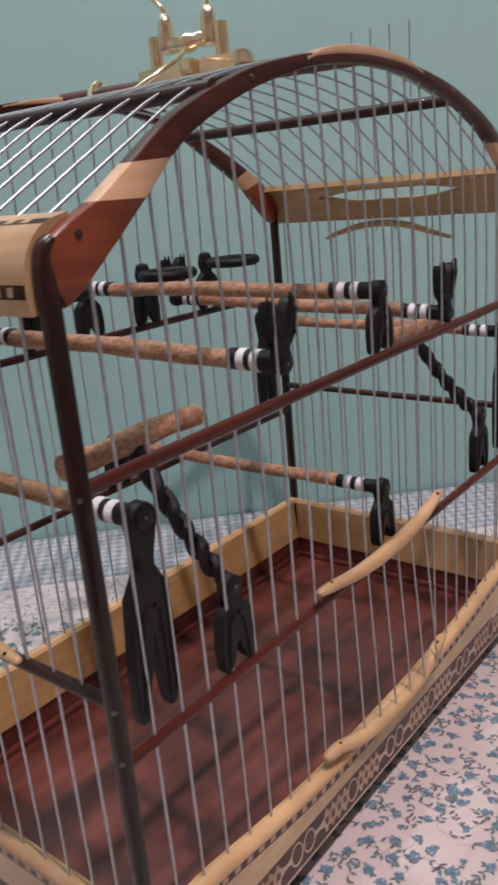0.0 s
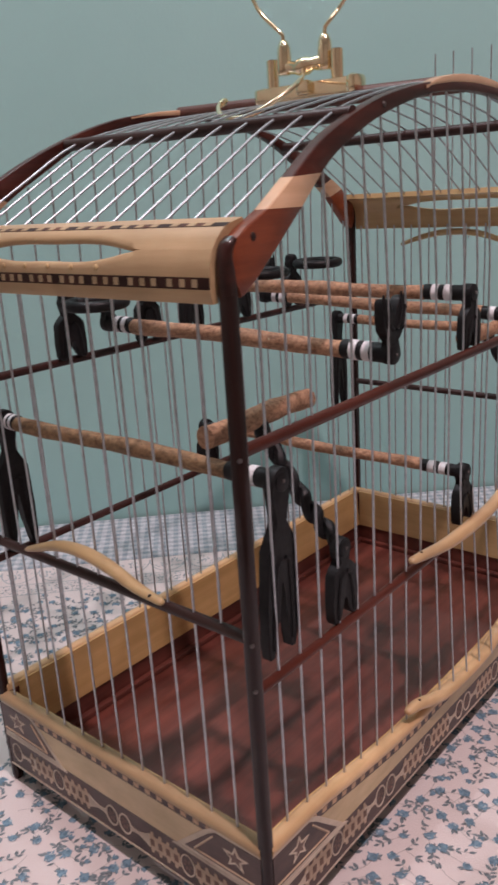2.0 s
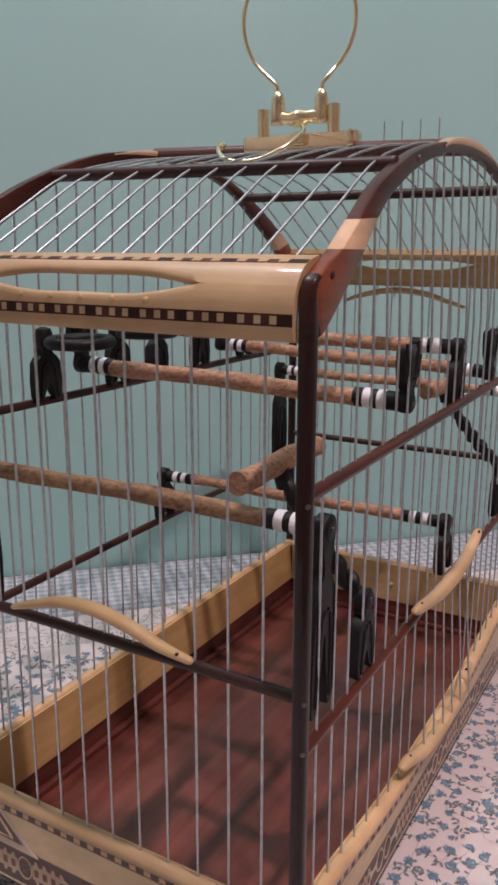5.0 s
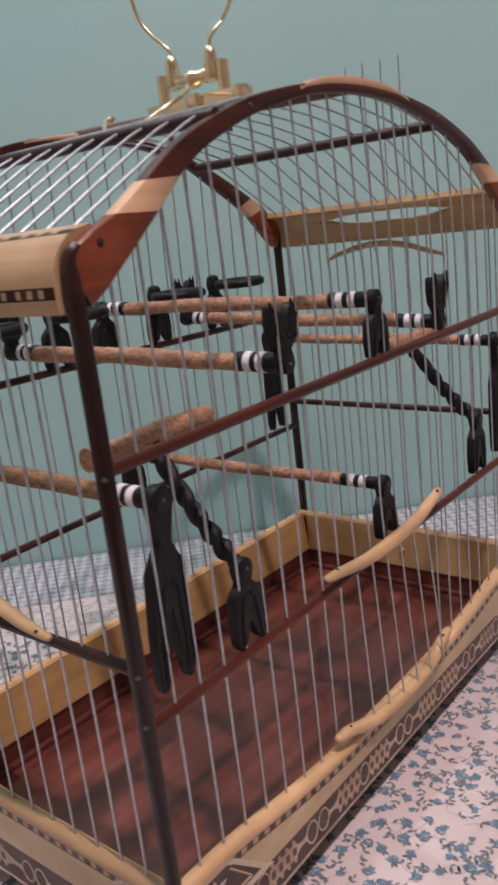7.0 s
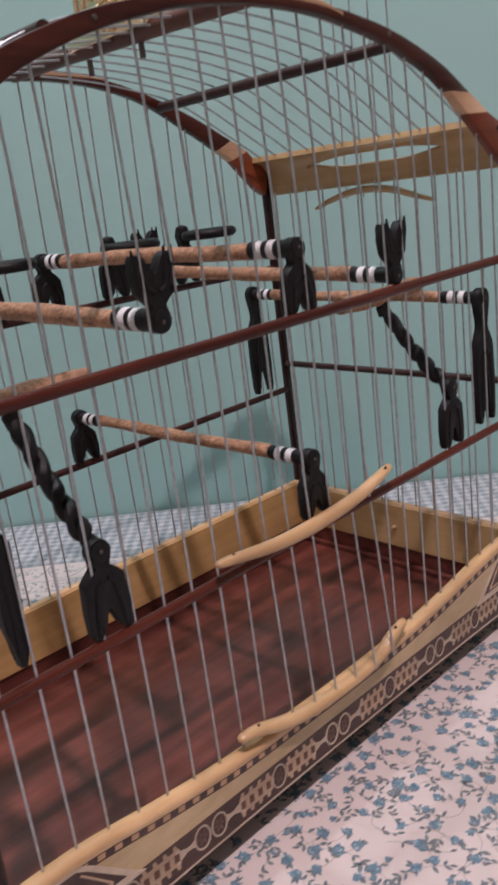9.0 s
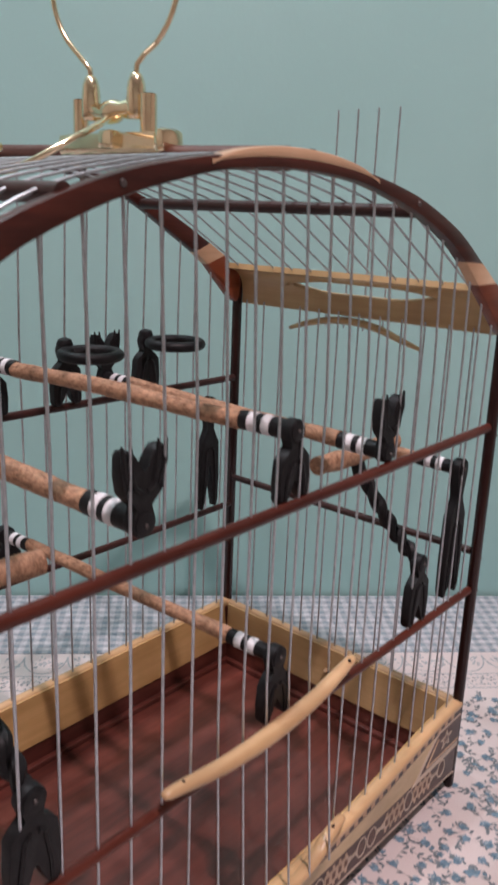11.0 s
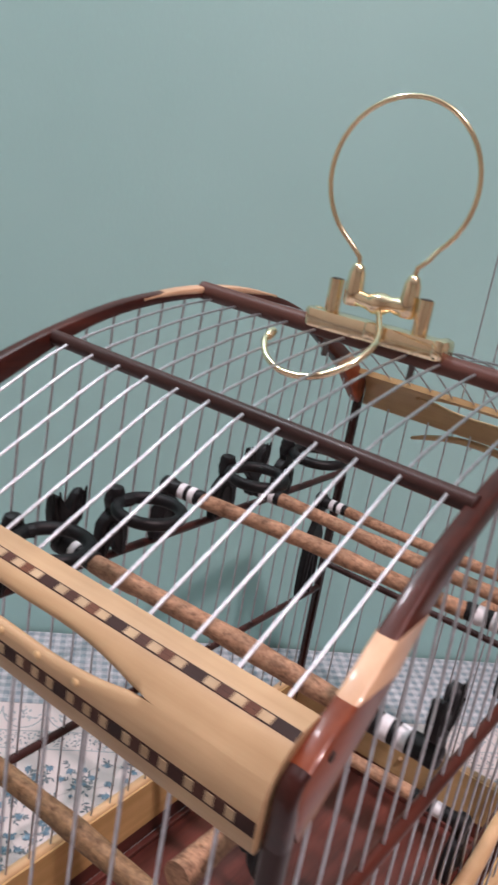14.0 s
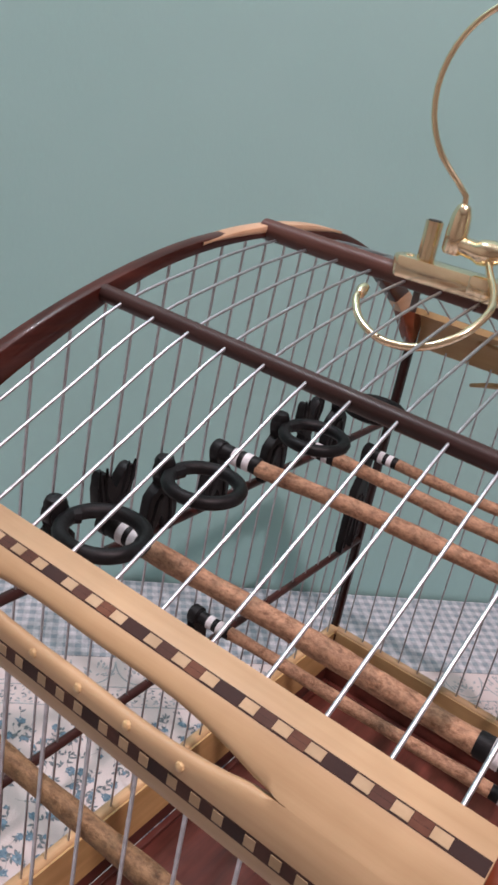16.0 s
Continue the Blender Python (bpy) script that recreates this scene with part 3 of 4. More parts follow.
def arch(x0, x1, front):
    """One arched end: a dark bow, spliced to red haunches by pale wood, and a pale wedge on its crown."""
    near, far = ((OUTER, INNER), (OUTER, INNER)) if front else ((BACK_NEAR_OUTER, BACK_NEAR_INNER), (BACK_OUTER, BACK_INNER))
    lines = [dense(near[k][4:] + mirror(far[k][4:-1])[::-1]) for k in (0, 1)]
    bow = part("arch", leaned(band(list(zip(*lines)), x0, x1), front), M["arch_dark"], cage,
               "arched dark red lacquered wooden bow")
    out = 1 if front else -1
    for flip in (False, True):
        do = mirror if flip else list
        OUT, INN = far if flip else near
        middle = ((INN[2][0] + INN[3][0]) / 2, (INN[2][1] + INN[3][1]) / 2)
        part("haunch", leaned(band(list(zip(do([(0.0042, 0.3170), (0.0030, 0.3242), (0.0054, 0.3314), (0.0125, 0.3354), OUT[3]]), do(INN[0:3] + [middle, INN[3]]))), x0 - 0.0001, x1 + 0.0001), front), M["arch_red"], bow, "red lacquered wooden haunch")
        part("splice", leaned(band(list(zip(do(OUT[3:5]), do(INN[3:5]))), x0 - 0.0002, x1 + 0.0002), front), M["peach"], bow, "pale wooden splice")
        # the post's dark head runs on over the haunch's back
        over = [(-0.0003, 0.3120), (-0.0003, 0.3215), (0.0004, 0.3268), (0.0024, 0.3307), (0.0054, 0.3328)]
        under = [(0.0060, 0.3120), (0.0054, 0.3200), (0.0042, 0.3242), (0.0046, 0.3276), (0.0068, 0.3303)]
        ends = (-0.0061, 0.0003) if front else (-W - 0.0003, -W + 0.0061)
        part("post_head", leaned(band(list(zip(do(dense(over, 4)), do(dense(under, 4)))), *ends, 0.0017), front), M["head"], bow, "glossy dark bent head of the corner post", 60)
        y = L - 0.0155 if flip else 0.0155
        for at, mat, r in (((x1 if front else x0, y, 0.3318), "hole", 0.0016), (((x1 if front else x0) - out * 0.0031, L - 0.113 if flip else 0.113, 0.3800), "screw", 0.0013)):
            part("screw", dome(at, (out, 0, 0), r, 0.0006), M[mat], bow)
    top = [(0.152, 0.3893), (0.165, 0.3935), (0.182, 0.3962), (0.203, 0.3972), (0.224, 0.3962), (0.244, 0.393), (0.256, 0.3883)]
    low = [(0.152, 0.3885), (0.165, 0.3905), (0.182, 0.3922), (0.203, 0.3928), (0.224, 0.3920), (0.244, 0.3900), (0.256, 0.3875)]
    if not front:
        top = [(0.147, 0.3949), (0.163, 0.3976), (0.180, 0.3995), (0.202, 0.4004), (0.224, 0.3995), (0.241, 0.3976), (0.257, 0.3949)]
        low = [(0.147, 0.3938), (0.163, 0.3951), (0.180, 0.3962), (0.202, 0.3968), (0.224, 0.3962), (0.241, 0.3951), (0.257, 0.3938)]
    part("crown_wedge", leaned(band(list(zip(dense(top), dense(low))), x0 - 0.0004, x1 + 0.0004), front), M["peach"], bow, "pale wooden wedge on the crown")
    y = 0.212 if front else L - 0.212
    part("screw", tube([(x0 - out * 0.0045 + 0.0035, y, 0.3955), (x0 - out * 0.0045 + 0.0035, y, 0.3976)], 0.0014, 10), M["hole"], bow)
    return bow


arch(-0.0064, 0.0, True)
arch(-W, -W + 0.0064, False)


def post(x, y):
    """A corner post of rounded square section whose head leans into the arch."""
    sx, sy = (1 if x > -W / 2 else -1), (-1 if y < L / 2 else 1)
    bm = bmesh.new()
    h = 0.0031
    outline = []
    for k in range(4):
        cx, cy = ((1, 1), (-1, 1), (-1, -1), (1, -1))[k]
        for a in range(0, 91, 30):
            t = radians(a + 90 * k)
            outline.append((cx * (h - 0.0021) + 0.0021 * math.cos(t), cy * (h - 0.0021) + 0.0021 * math.sin(t)))
    rings = []
    for z, s, dy in ((0.0, 0.8, 0), (0.0012, 0.95, 0), (0.003, 1, 0), (0.3120, 1, 0), (0.3160, 0.7, 0)):
        rings.append([bm.verts.new((x + u * s * 1.02, y + v * s * 1.02 + dy, z)) for u, v in outline])
    n = len(outline)
    for a, b in zip(rings, rings[1:]):
        for k in range(n):
            bm.faces.new((a[k], a[(k + 1) % n], b[(k + 1) % n], b[k]))
    bm.faces.new(rings[0][::-1])
    bm.faces.new(rings[-1])
    ob = part("post", bm, M["post"], cage, "dark lacquered wooden corner post")
    out = Vector((sx, sy, 0)).normalized()
    for z in (0.026, 0.034, 0.147, 0.169, 0.2495):
        part("screw", dome(Vector((x, y, z)) + out * 0.0035, out, 0.0011, 0.0006, 8), M["screw"], ob)
    return ob


for px in (-0.0029, -W + 0.0029):
    for py in (0.0029, L - 0.0029):
        post(px, py)

# rails
for name, pts, r, mat, label in (
        ("rail", [(-0.0040, 0.006, 0.2510), (-0.0040, L - 0.006, 0.2545)], 0.0028, "rail_y", "red-brown lacquered wooden rail"),
        ("rail", [(-0.0040, 0.006, 0.1428), (-0.0040, L - 0.006, 0.1475)], 0.0026, "rail_y", "red-brown lacquered wooden rail"),
        ("rail", [(-0.006, 0.0040, 0.1690), (-W + 0.006, 0.0040, 0.1696)], 0.0027, "rail_x", "dark wooden rail"),
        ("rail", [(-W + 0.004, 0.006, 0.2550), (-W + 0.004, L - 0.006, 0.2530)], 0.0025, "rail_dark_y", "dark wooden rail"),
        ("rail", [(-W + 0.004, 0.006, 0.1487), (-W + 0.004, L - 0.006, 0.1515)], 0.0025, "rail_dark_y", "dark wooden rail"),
        ("rail", [(-0.006, L - 0.004, 0.1735), (-W + 0.006, L - 0.004, 0.1735)], 0.0025, "rail_x", "dark wooden rail"),
        ("roof_bar", [(-0.0066, 0.0935, 0.3762), (-W + 0.008, 0.0965, 0.3785)], 0.0033, "rail_x", "dark round wooden roof bar"),
        ("roof_bar", [(-0.008, L - 0.1023, 0.3768), (-W + 0.008, L - 0.1030, 0.3765)], 0.0033, "rail_x", "dark round wooden roof bar"),
        ("ridge_bar", [(-0.007, 0.197, 0.3930), (-W + 0.007, 0.194, 0.3978)], 0.0046, "ridge", "red-brown wooden ridge bar, its sheen put into the colour")):
    part(name, tube(pts, r, 14), M[mat], cage, label)


# wires
def wire_mesh(name, pts, r=0.00061):
    return smooth(mesh_of(name, tube(pts, r, 8), M["wire"]), 70)


RIM_LINE = ((0.0, 0.064), (0.035, 0.0636), (0.052, 0.0619), (0.0735, 0.0588), (0.093, 0.0565), (0.113, 0.0544), (0.135, 0.0532), (0.165, 0.0529), (0.200, 0.0527), (0.235, 0.0532),
            (0.265, 0.0546), (0.285, 0.0564), (0.308, 0.0590), (0.336, 0.0630), (0.357, 0.0658), (0.375, 0.0674), (0.402, 0.0684))



def rim_z(y):
    """The long base board's top: high at both ends, low in the middle."""
    y = min(max(y, 0), L)
    for k in range(len(RIM_LINE) - 1):
        (ya, za), (yb, zb) = RIM_LINE[k], RIM_LINE[k + 1]
        if y <= yb:
            t = (y - ya) / (yb - ya)
            ma = (zb - RIM_LINE[k - 1][1]) / (yb - RIM_LINE[k - 1][0]) if k else 0
            mb = (RIM_LINE[k + 2][1] - za) / (RIM_LINE[k + 2][0] - ya) if k + 2 < len(RIM_LINE) else 0
            h, t2, t3 = yb - ya, t * t, t ** 3
            return za * (2 * t3 - 3 * t2 + 1) + zb * (3 * t2 - 2 * t3) + ma * h * (t3 - 2 * t2 + t) + mb * h * (t3 - t2)
    return RIM


side_wire = wire_mesh("wire", [(0, 0, RIM - 0.003), (0, 0, PANEL_Z + 0.003)])
for wx in SIDE_XS:
    shared("wire", side_wire, cage, pose(wx, 0.0040, 0))
    shared("wire", side_wire, cage, pose(wx, L - 0.0040, 0))
for i, wy in enumerate(FRONT_YS):
    foot = -0.0040 + (0.0045 + 0.0010 * (i - 9) if 9 <= i <= 14 else 0)
    shared("wire", wire_mesh("wire", [(foot, wy, rim_z(wy) - 0.003), (-0.0040 + (foot + 0.0040) * 0.2, wy, 0.143), (-0.0040, wy, 0.17), (-0.0040, wy, 0.30), (-0.0040 - 0.07 * max(0, arch_inner_z(wy) - 0.332), wy, arch_inner_z(wy) + 0.002)]), cage)
    shared("wire", wire_mesh("wire", [(-W + 0.0040, wy, RIM - 0.003), (-W + 0.0040, wy, 0.30), (-W + 0.0040 + 0.07 * max(0, arch_inner_z(wy, BACK_INNER) - 0.332), wy, arch_inner_z(wy, BACK_INNER) + 0.002)]), cage)


def roof_path(flip):
    pts = spline([(0, 0.0165, 0.3370), (0.0005, 0.056, 0.3590), (0.0005, 0.0935, 0.3782), (-0.0010, 0.140, 0.3888), (-0.0030, 0.172, 0.3932), (-0.0045, 0.197, 0.3952)], 4)
    return [Vector((-0.0045 if flip else p.x, L - p.y if flip else p.y, p.z)) for p in pts]


roof_wire = [wire_mesh("roof_wire", roof_path(False)), wire_mesh("roof_wire", roof_path(True))]
for rx in ROOF_XS:
    shared("roof_wire", roof_wire[0], cage, pose(rx, 0, 0))
    shared("roof_wire", roof_wire[1], cage, pose(rx, 0, 0))
spike = wire_mesh("door_rod", [(0, 0, 0.300), (0, 0, 0.4395)], 0.0006)
for k in range(4):
    shared("door_rod", spike, cage, pose(-0.1340 + 0.0153 * k, L + 0.0036, 0))


# the two curved eave boards, each with a leaf-shaped opening
EAVE_LINE = spline([(-0.0022, 0.3090, 0), (-0.0026, 0.3165, 0), (-0.0018, 0.3240, 0), (0.0008, 0.3296, 0), (0.0048, 0.3341, 0), (0.0095, 0.3368, 0), (0.0180, 0.3388, 0)], 8)


def eave_section(s):
    """The eave's outer line in (out, z), s metres along it from its lower edge; also the outward normal."""
    left = s
    for a, b in zip(EAVE_LINE, EAVE_LINE[1:]):
        step = (b - a).length
        if left <= step or b is EAVE_LINE[-1]:
            p, way = a + (b - a) * (left / step), (b - a) / step
            return Vector((p.x, p.y)), Vector((-way.y, way.x))
        left -= step


EAVE_S = 0.0412
HOLE_S, HOLE_H, HOLE_X0, HOLE_X1 = 0.0200, 0.0085, -0.0468, -0.1610


def hole_half(x):
    t = (x - HOLE_X0) / (HOLE_X1 - HOLE_X0)
    if not 0 < t < 1:
        return 0.0
    return HOLE_H * max(0.0, math.sin(math.pi * t)) ** 0.75 * (1 - 0.25 * math.sin(math.pi * t) ** 4)


def eave(flip):
    thick, x0, x1 = 0.0038, -0.0063, -W + 0.0063

    def at(x, s, depth):
        p, n = eave_section(s)
        q = p - n * depth
        return Vector((x, L - q.x if flip else q.x, q.y))

    bm = bmesh.new()
    n = 64
    xs = [x0 + (x1 - x0) * k / n for k in range(n + 1)]
    for lower in (True, False):
        cols = []
        for x in xs:
            h = hole_half(x)
            s0, s1 = (0.0, HOLE_S - h) if lower else (HOLE_S + h * 0.95, EAVE_S)
            ss = [s0 + (s1 - s0) * k / 8 for k in range(9)]
            edge = 0.0006
            nose = 0.0017 * min(1.0, h / 0.0025)
            tip = [(0.8, 0.22), (1.0, 0.5), (0.8, 0.78)]
            if lower:
                ring = [at(x, s, 0) for s in ss] + [at(x, s1 + nose * o, thick * d) for o, d in tip] + [at(x, s, thick) for s in reversed(ss)]
                ring[0], ring[-1] = at(x, s0, edge), at(x, s0, thick - edge)
            else:
                ring = [at(x, s, 0) for s in ss] + [at(x, s, thick) for s in reversed(ss)] + [at(x, s0 - nose * o, thick * d) for o, d in reversed(tip)]
            cols.append([bm.verts.new(v) for v in ring])
        m = len(cols[0])
        for a, b in zip(cols, cols[1:]):
            for k in range(m):
                bm.faces.new((a[k], a[(k + 1) % m], b[(k + 1) % m], b[k]))
        bm.faces.new(cols[0][::-1])
        bm.faces.new(cols[-1])
    bmesh.ops.remove_doubles(bm, verts=bm.verts, dist=0.00002)
    board = part("eave_board", bm, M["golden_x" if flip else "pale_x"], cage, "pale varnished wooden eave board with a leaf-shaped opening", 50)
    # inlaid strips of small blocks
    kinds = (("eave_dark", 0.0072), ("eave_cream", 0.0041), ("eave_brown", 0.0044), ("eave_cream", 0.0041), ("eave_maroon", 0.0048), ("eave_cream", 0.0041))
    for s_mid, half in ((0.0076, 0.0020), (0.0325, 0.0016)):
        bm, rows = bmesh.new(), []
        for x in (x0 - 0.0002, x1 + 0.0002):
            rows.append([bm.verts.new(at(x, s, -0.00005)) for s in (s_mid - half - 0.0002, s_mid, s_mid + half + 0.0002)] + [bm.verts.new(at(x, s, 0.0012)) for s in (s_mid + half + 0.0002, s_mid - half - 0.0002)])
        for k in range(5):
            bm.faces.new((rows[0][k], rows[0][(k + 1) % 5], rows[1][(k + 1) % 5], rows[1][k]))
        bm.faces.new(rows[0][::-1])
        bm.faces.new(rows[1])
        part("inlay_strip", bm, M["eave_dark"], board, "dark strip under the inlaid blocks")
        x, k = x0 - 0.0006, 0
        while x > x1 + 0.003:
            mat, length = kinds[k % len(kinds)]
            if s_mid < 0.01:
                mat, length = ("eave_maroon", length * 0.80) if mat == "eave_brown" else (mat, length * (0.70 if mat == "eave_cream" else 0.80))
            x2 = max(x - length, x1 + 0.0004)
            bm = bmesh.new()
            tall = half - (0.0005 if s_mid < 0.01 else 0.0003) if mat == "eave_cream" else half
            ss = (s_mid - tall, s_mid + tall)
            lift = -0.0002 if mat == "eave_cream" else -0.00012
            ring = [at(xx, s, d) for xx, s, d in ((x, ss[0], lift), (x2 + 0.0001, ss[0], lift), (x2 + 0.0001, ss[1], lift), (x, ss[1], lift))]
            deep = [at(xx, s, 0.0008) for xx, s in ((x, ss[0]), (x2 + 0.0001, ss[0]), (x2 + 0.0001, ss[1]), (x, ss[1]))]
            a, b = [bm.verts.new(v) for v in ring], [bm.verts.new(v) for v in deep]
            bm.faces.new(a)
            bm.faces.new(b[::-1])
            for j in range(4):
                bm.faces.new((a[j], b[j], b[(j + 1) % 4], a[(j + 1) % 4]))
            part("inlay_block", bm, M[mat], board)
            x, k = x2, k + 1
        if s_mid < 0.01 and not flip:
            for wx in SIDE_XS:
                if HOLE_X1 + 0.012 < wx < HOLE_X0 - 0.012:
                    p, nrm = eave_section(0.0128)
                    part("wire_end", dome(at(wx, 0.0128, 0), (0, nrm.x, nrm.y), 0.0013, 0.0009, 8), M["golden_x"], board)
    return board


eave(False)
eave(True)


# bows: the curved pulls of the sliding doors
def bow(path, radii, mat, label, pins=()):
    """A bent rod with blunt, rounded ends."""
    line, thick = spline(path, 5), [v.x for v in spline([(r, 0, 0) for r in radii], 5)]
    first, last = (line[0] - line[1]).normalized() * thick[0], (line[-1] - line[-2]).normalized() * thick[-1]
    line = [line[0] + first, line[0] + first * 0.7] + line + [line[-1] + last * 0.7, line[-1] + last]
    thick = [thick[0] * 0.15, thick[0] * 0.72] + thick + [thick[-1] * 0.72, thick[-1] * 0.15]
    ob = part("door_pull", tube(line, thick, 12, flat=0.75), M[mat], cage, label)
    for p, axis in pins:
        part("pin", dome(p, axis, 0.0009, 0.0009, 8), M["hole"], ob)


bow([(0.0015, 0.1300, 0.1555), (0.002, 0.140, 0.1545), (0.0025, 0.165, 0.1515), (0.0025, 0.195, 0.1510), (0.002, 0.225, 0.1532), (0.001, 0.245, 0.1568), (0.0005, 0.2570, 0.1598)],
    [0.0027, 0.0034, 0.0042, 0.0046, 0.0042, 0.0036, 0.0028], "pale_y", "pale curved wooden door pull", (((0.002, 0.138, 0.1568), (0.2, 0, 1)), ((0.002, 0.2535, 0.1612), (0.3, 0, 1))))
bow([(-0.0010, 0.1300, 0.0612), (-0.0005, 0.140, 0.0600), (0.0005, 0.156, 0.0550), (0.001, 0.175, 0.0514), (0.001, 0.200, 0.0500), (0.001, 0.225, 0.0506), (0.0005, 0.240, 0.0532), (0.0, 0.248, 0.0572), (0.0, 0.2600, 0.0618)],
    [0.0030, 0.0040, 0.0046, 0.0045, 0.0042, 0.0040, 0.0040, 0.0040, 0.0030], "pale_y", "pale curved wooden door pull merging with the rim", (((0.000, 0.1400, 0.0627), (0.2, 0, 1)), ((0.0005, 0.2530, 0.0622), (0.5, 0, 1))))
bow([(-0.1530, -0.001, 0.1748), (-0.143, -0.001, 0.1782), (-0.123, -0.0015, 0.1843), (-0.104, -0.0015, 0.1856), (-0.085, -0.0015, 0.1825), (-0.068, -0.001, 0.1768), (-0.0530, -0.001, 0.1742)],
    [0.0018, 0.0028, 0.0036, 0.0040, 0.0038, 0.0032, 0.0022], "golden_x", "pale curved wooden door pull", (((-0.058, -0.0025, 0.1762), (0, -1, 0.6)),))
bow([(-0.162, L + 0.001, 0.2960), (-0.150, L + 0.001, 0.3000), (-0.130, L + 0.0015, 0.3045), (-0.109, L + 0.0015, 0.3055), (-0.090, L + 0.0015, 0.3030), (-0.073, L + 0.001, 0.2980), (-0.059, L + 0.001, 0.2940)],
    [0.0018, 0.0027, 0.0033, 0.0035, 0.0033, 0.0027, 0.0018], "golden_x", "pale curved wooden door pull")


# ---- the cage's base: four boards with marquetry, and the tray ----
BASE_Z = 0.0125


def face_left(u, v, w):
    """u runs from the near post along -x, v up, w out of the short side."""
    return Vector((-u, -w, v))


def face_front(u, v, w):
    """u runs from the near post along y, v up, w out of the long side."""
    return Vector((w, u, v))


def matrix_of(place):
    o = place(0, 0, 0)
    cols = [place(1, 0, 0) - o, place(0, 1, 0) - o, place(0, 0, 1) - o]
    m = Matrix.Identity(4)
    for k in range(3):
        for j in range(3):
            m[j][k] = cols[k][j]
    return m


def local(u, v, w):
    return Vector((u, v, w))


def ring_outline(bm, rx, ry, width, d0, d1, n=20):
    rows = []
    for d in (d0, d1):
        for f in (0, 1):
            rows.append([bm.verts.new((math.cos(t) * (rx - f * width), math.sin(t) * (ry - f * width), d)) for t in (2 * math.pi * k / n for k in range(n))])
    lo_out, lo_in, hi_out, hi_in = rows
    for a, b in ((lo_out, hi_out), (hi_out, hi_in), (hi_in, lo_in)):
        for k in range(n):
            bm.faces.new((a[k], a[(k + 1) % n], b[(k + 1) % n], b[k]))
    return bm


IN, PROUD = -0.0006, 0.00025


def small_ring():
    return smooth(mesh_of("inlay_ring", ring_outline(bmesh.new(), 0.0052, 0.0066, 0.0010, IN, PROUD), M["cream"]))


def wheel():
    return mesh_of("inlay_wheel", ring_outline(bmesh.new(), 0.0052, 0.0068, 0.0008, IN, PROUD), M["cream"])


def rosette():
    bm = bmesh.new()
    for k in range(6):
        a = k * math.pi / 3
        c, s = math.cos(a), math.sin(a)
        add_prism(bm, [(c * 0.0006, s * 0.0006), (c * 0.002 - s * 0.0007, s * 0.0024 + c * 0.0007), (c * 0.0036, s * 0.0048), (c * 0.002 + s * 0.0007, s * 0.0024 - c * 0.0007)], IN, PROUD - 0.0001, local)
    return mesh_of("inlay_rosette", bm, M["net"])


def neck():
    """The tapered piece that ties a ring to its lattice."""
    pts = [(0, 0.0020), (0.002, 0.0011), (0.005, 0.0010), (0.0085, 0.0024), (0.0115, 0.0044)]
    return mesh_of("inlay_neck", prism(pts + [(u, -v) for u, v in reversed(pts)], IN, PROUD, local), M["cream"])


def lattice():
    """A fret: a band with a comb of teeth along both edges."""
    bm = prism([(0.0, -0.0042), (0.0225, -0.0042), (0.0225, 0.0042), (0.0, 0.0042)], IN, PROUD, local)
    for k in range(4):
        u = 0.0028 + k * 0.0059
        add_prism(bm, [(u - 0.0013, 0.0041), (u + 0.0015, 0.0041), (u + 0.0003, 0.0068), (u - 0.0012, 0.0066)], IN, PROUD, local)
        add_prism(bm, [(u - 0.0013, -0.0041), (u + 0.0015, -0.0041), (u + 0.0013, -0.0066), (u - 0.0003, -0.0068)], IN, PROUD, local)
    return mesh_of("inlay_lattice", bm, M["tan"])


def star(name, scale, mat):
    pts = []
    for k in range(10):
        a = math.pi / 2 + k * math.pi / 5
        r = (0.0080 if k % 2 == 0 else 0.0034) * scale
        pts.append((math.cos(a) * r * 1.15, math.sin(a) * r * 0.95))
    return mesh_of(name, prism(pts, IN, PROUD, local), mat)


def dot():
    return mesh_of("inlay_dot", prism([(-0.0020, -0.0013), (0.0018, -0.0013), (0.0020, 0.0013), (-0.0018, 0.0013)], IN, PROUD + 0.0001, local), M["peach"])


def square():
    return mesh_of("inlay_square", prism([(-0.0016, -0.0020), (0.0014, -0.0023), (0.0016, 0.0020), (-0.0014, 0.0023)], IN, PROUD + 0.0001, local), M["brown"])


SMALL_RING, WHEEL, ROSETTE, NECK, LATTICE, STAR, DOT, SQUARE = small_ring(), wheel(), rosette(), neck(), lattice(), star("inlay_star", 0.92, M["cream"]), dot(), square()
STAR_CORE = star("star_core", 0.56, M["net"])


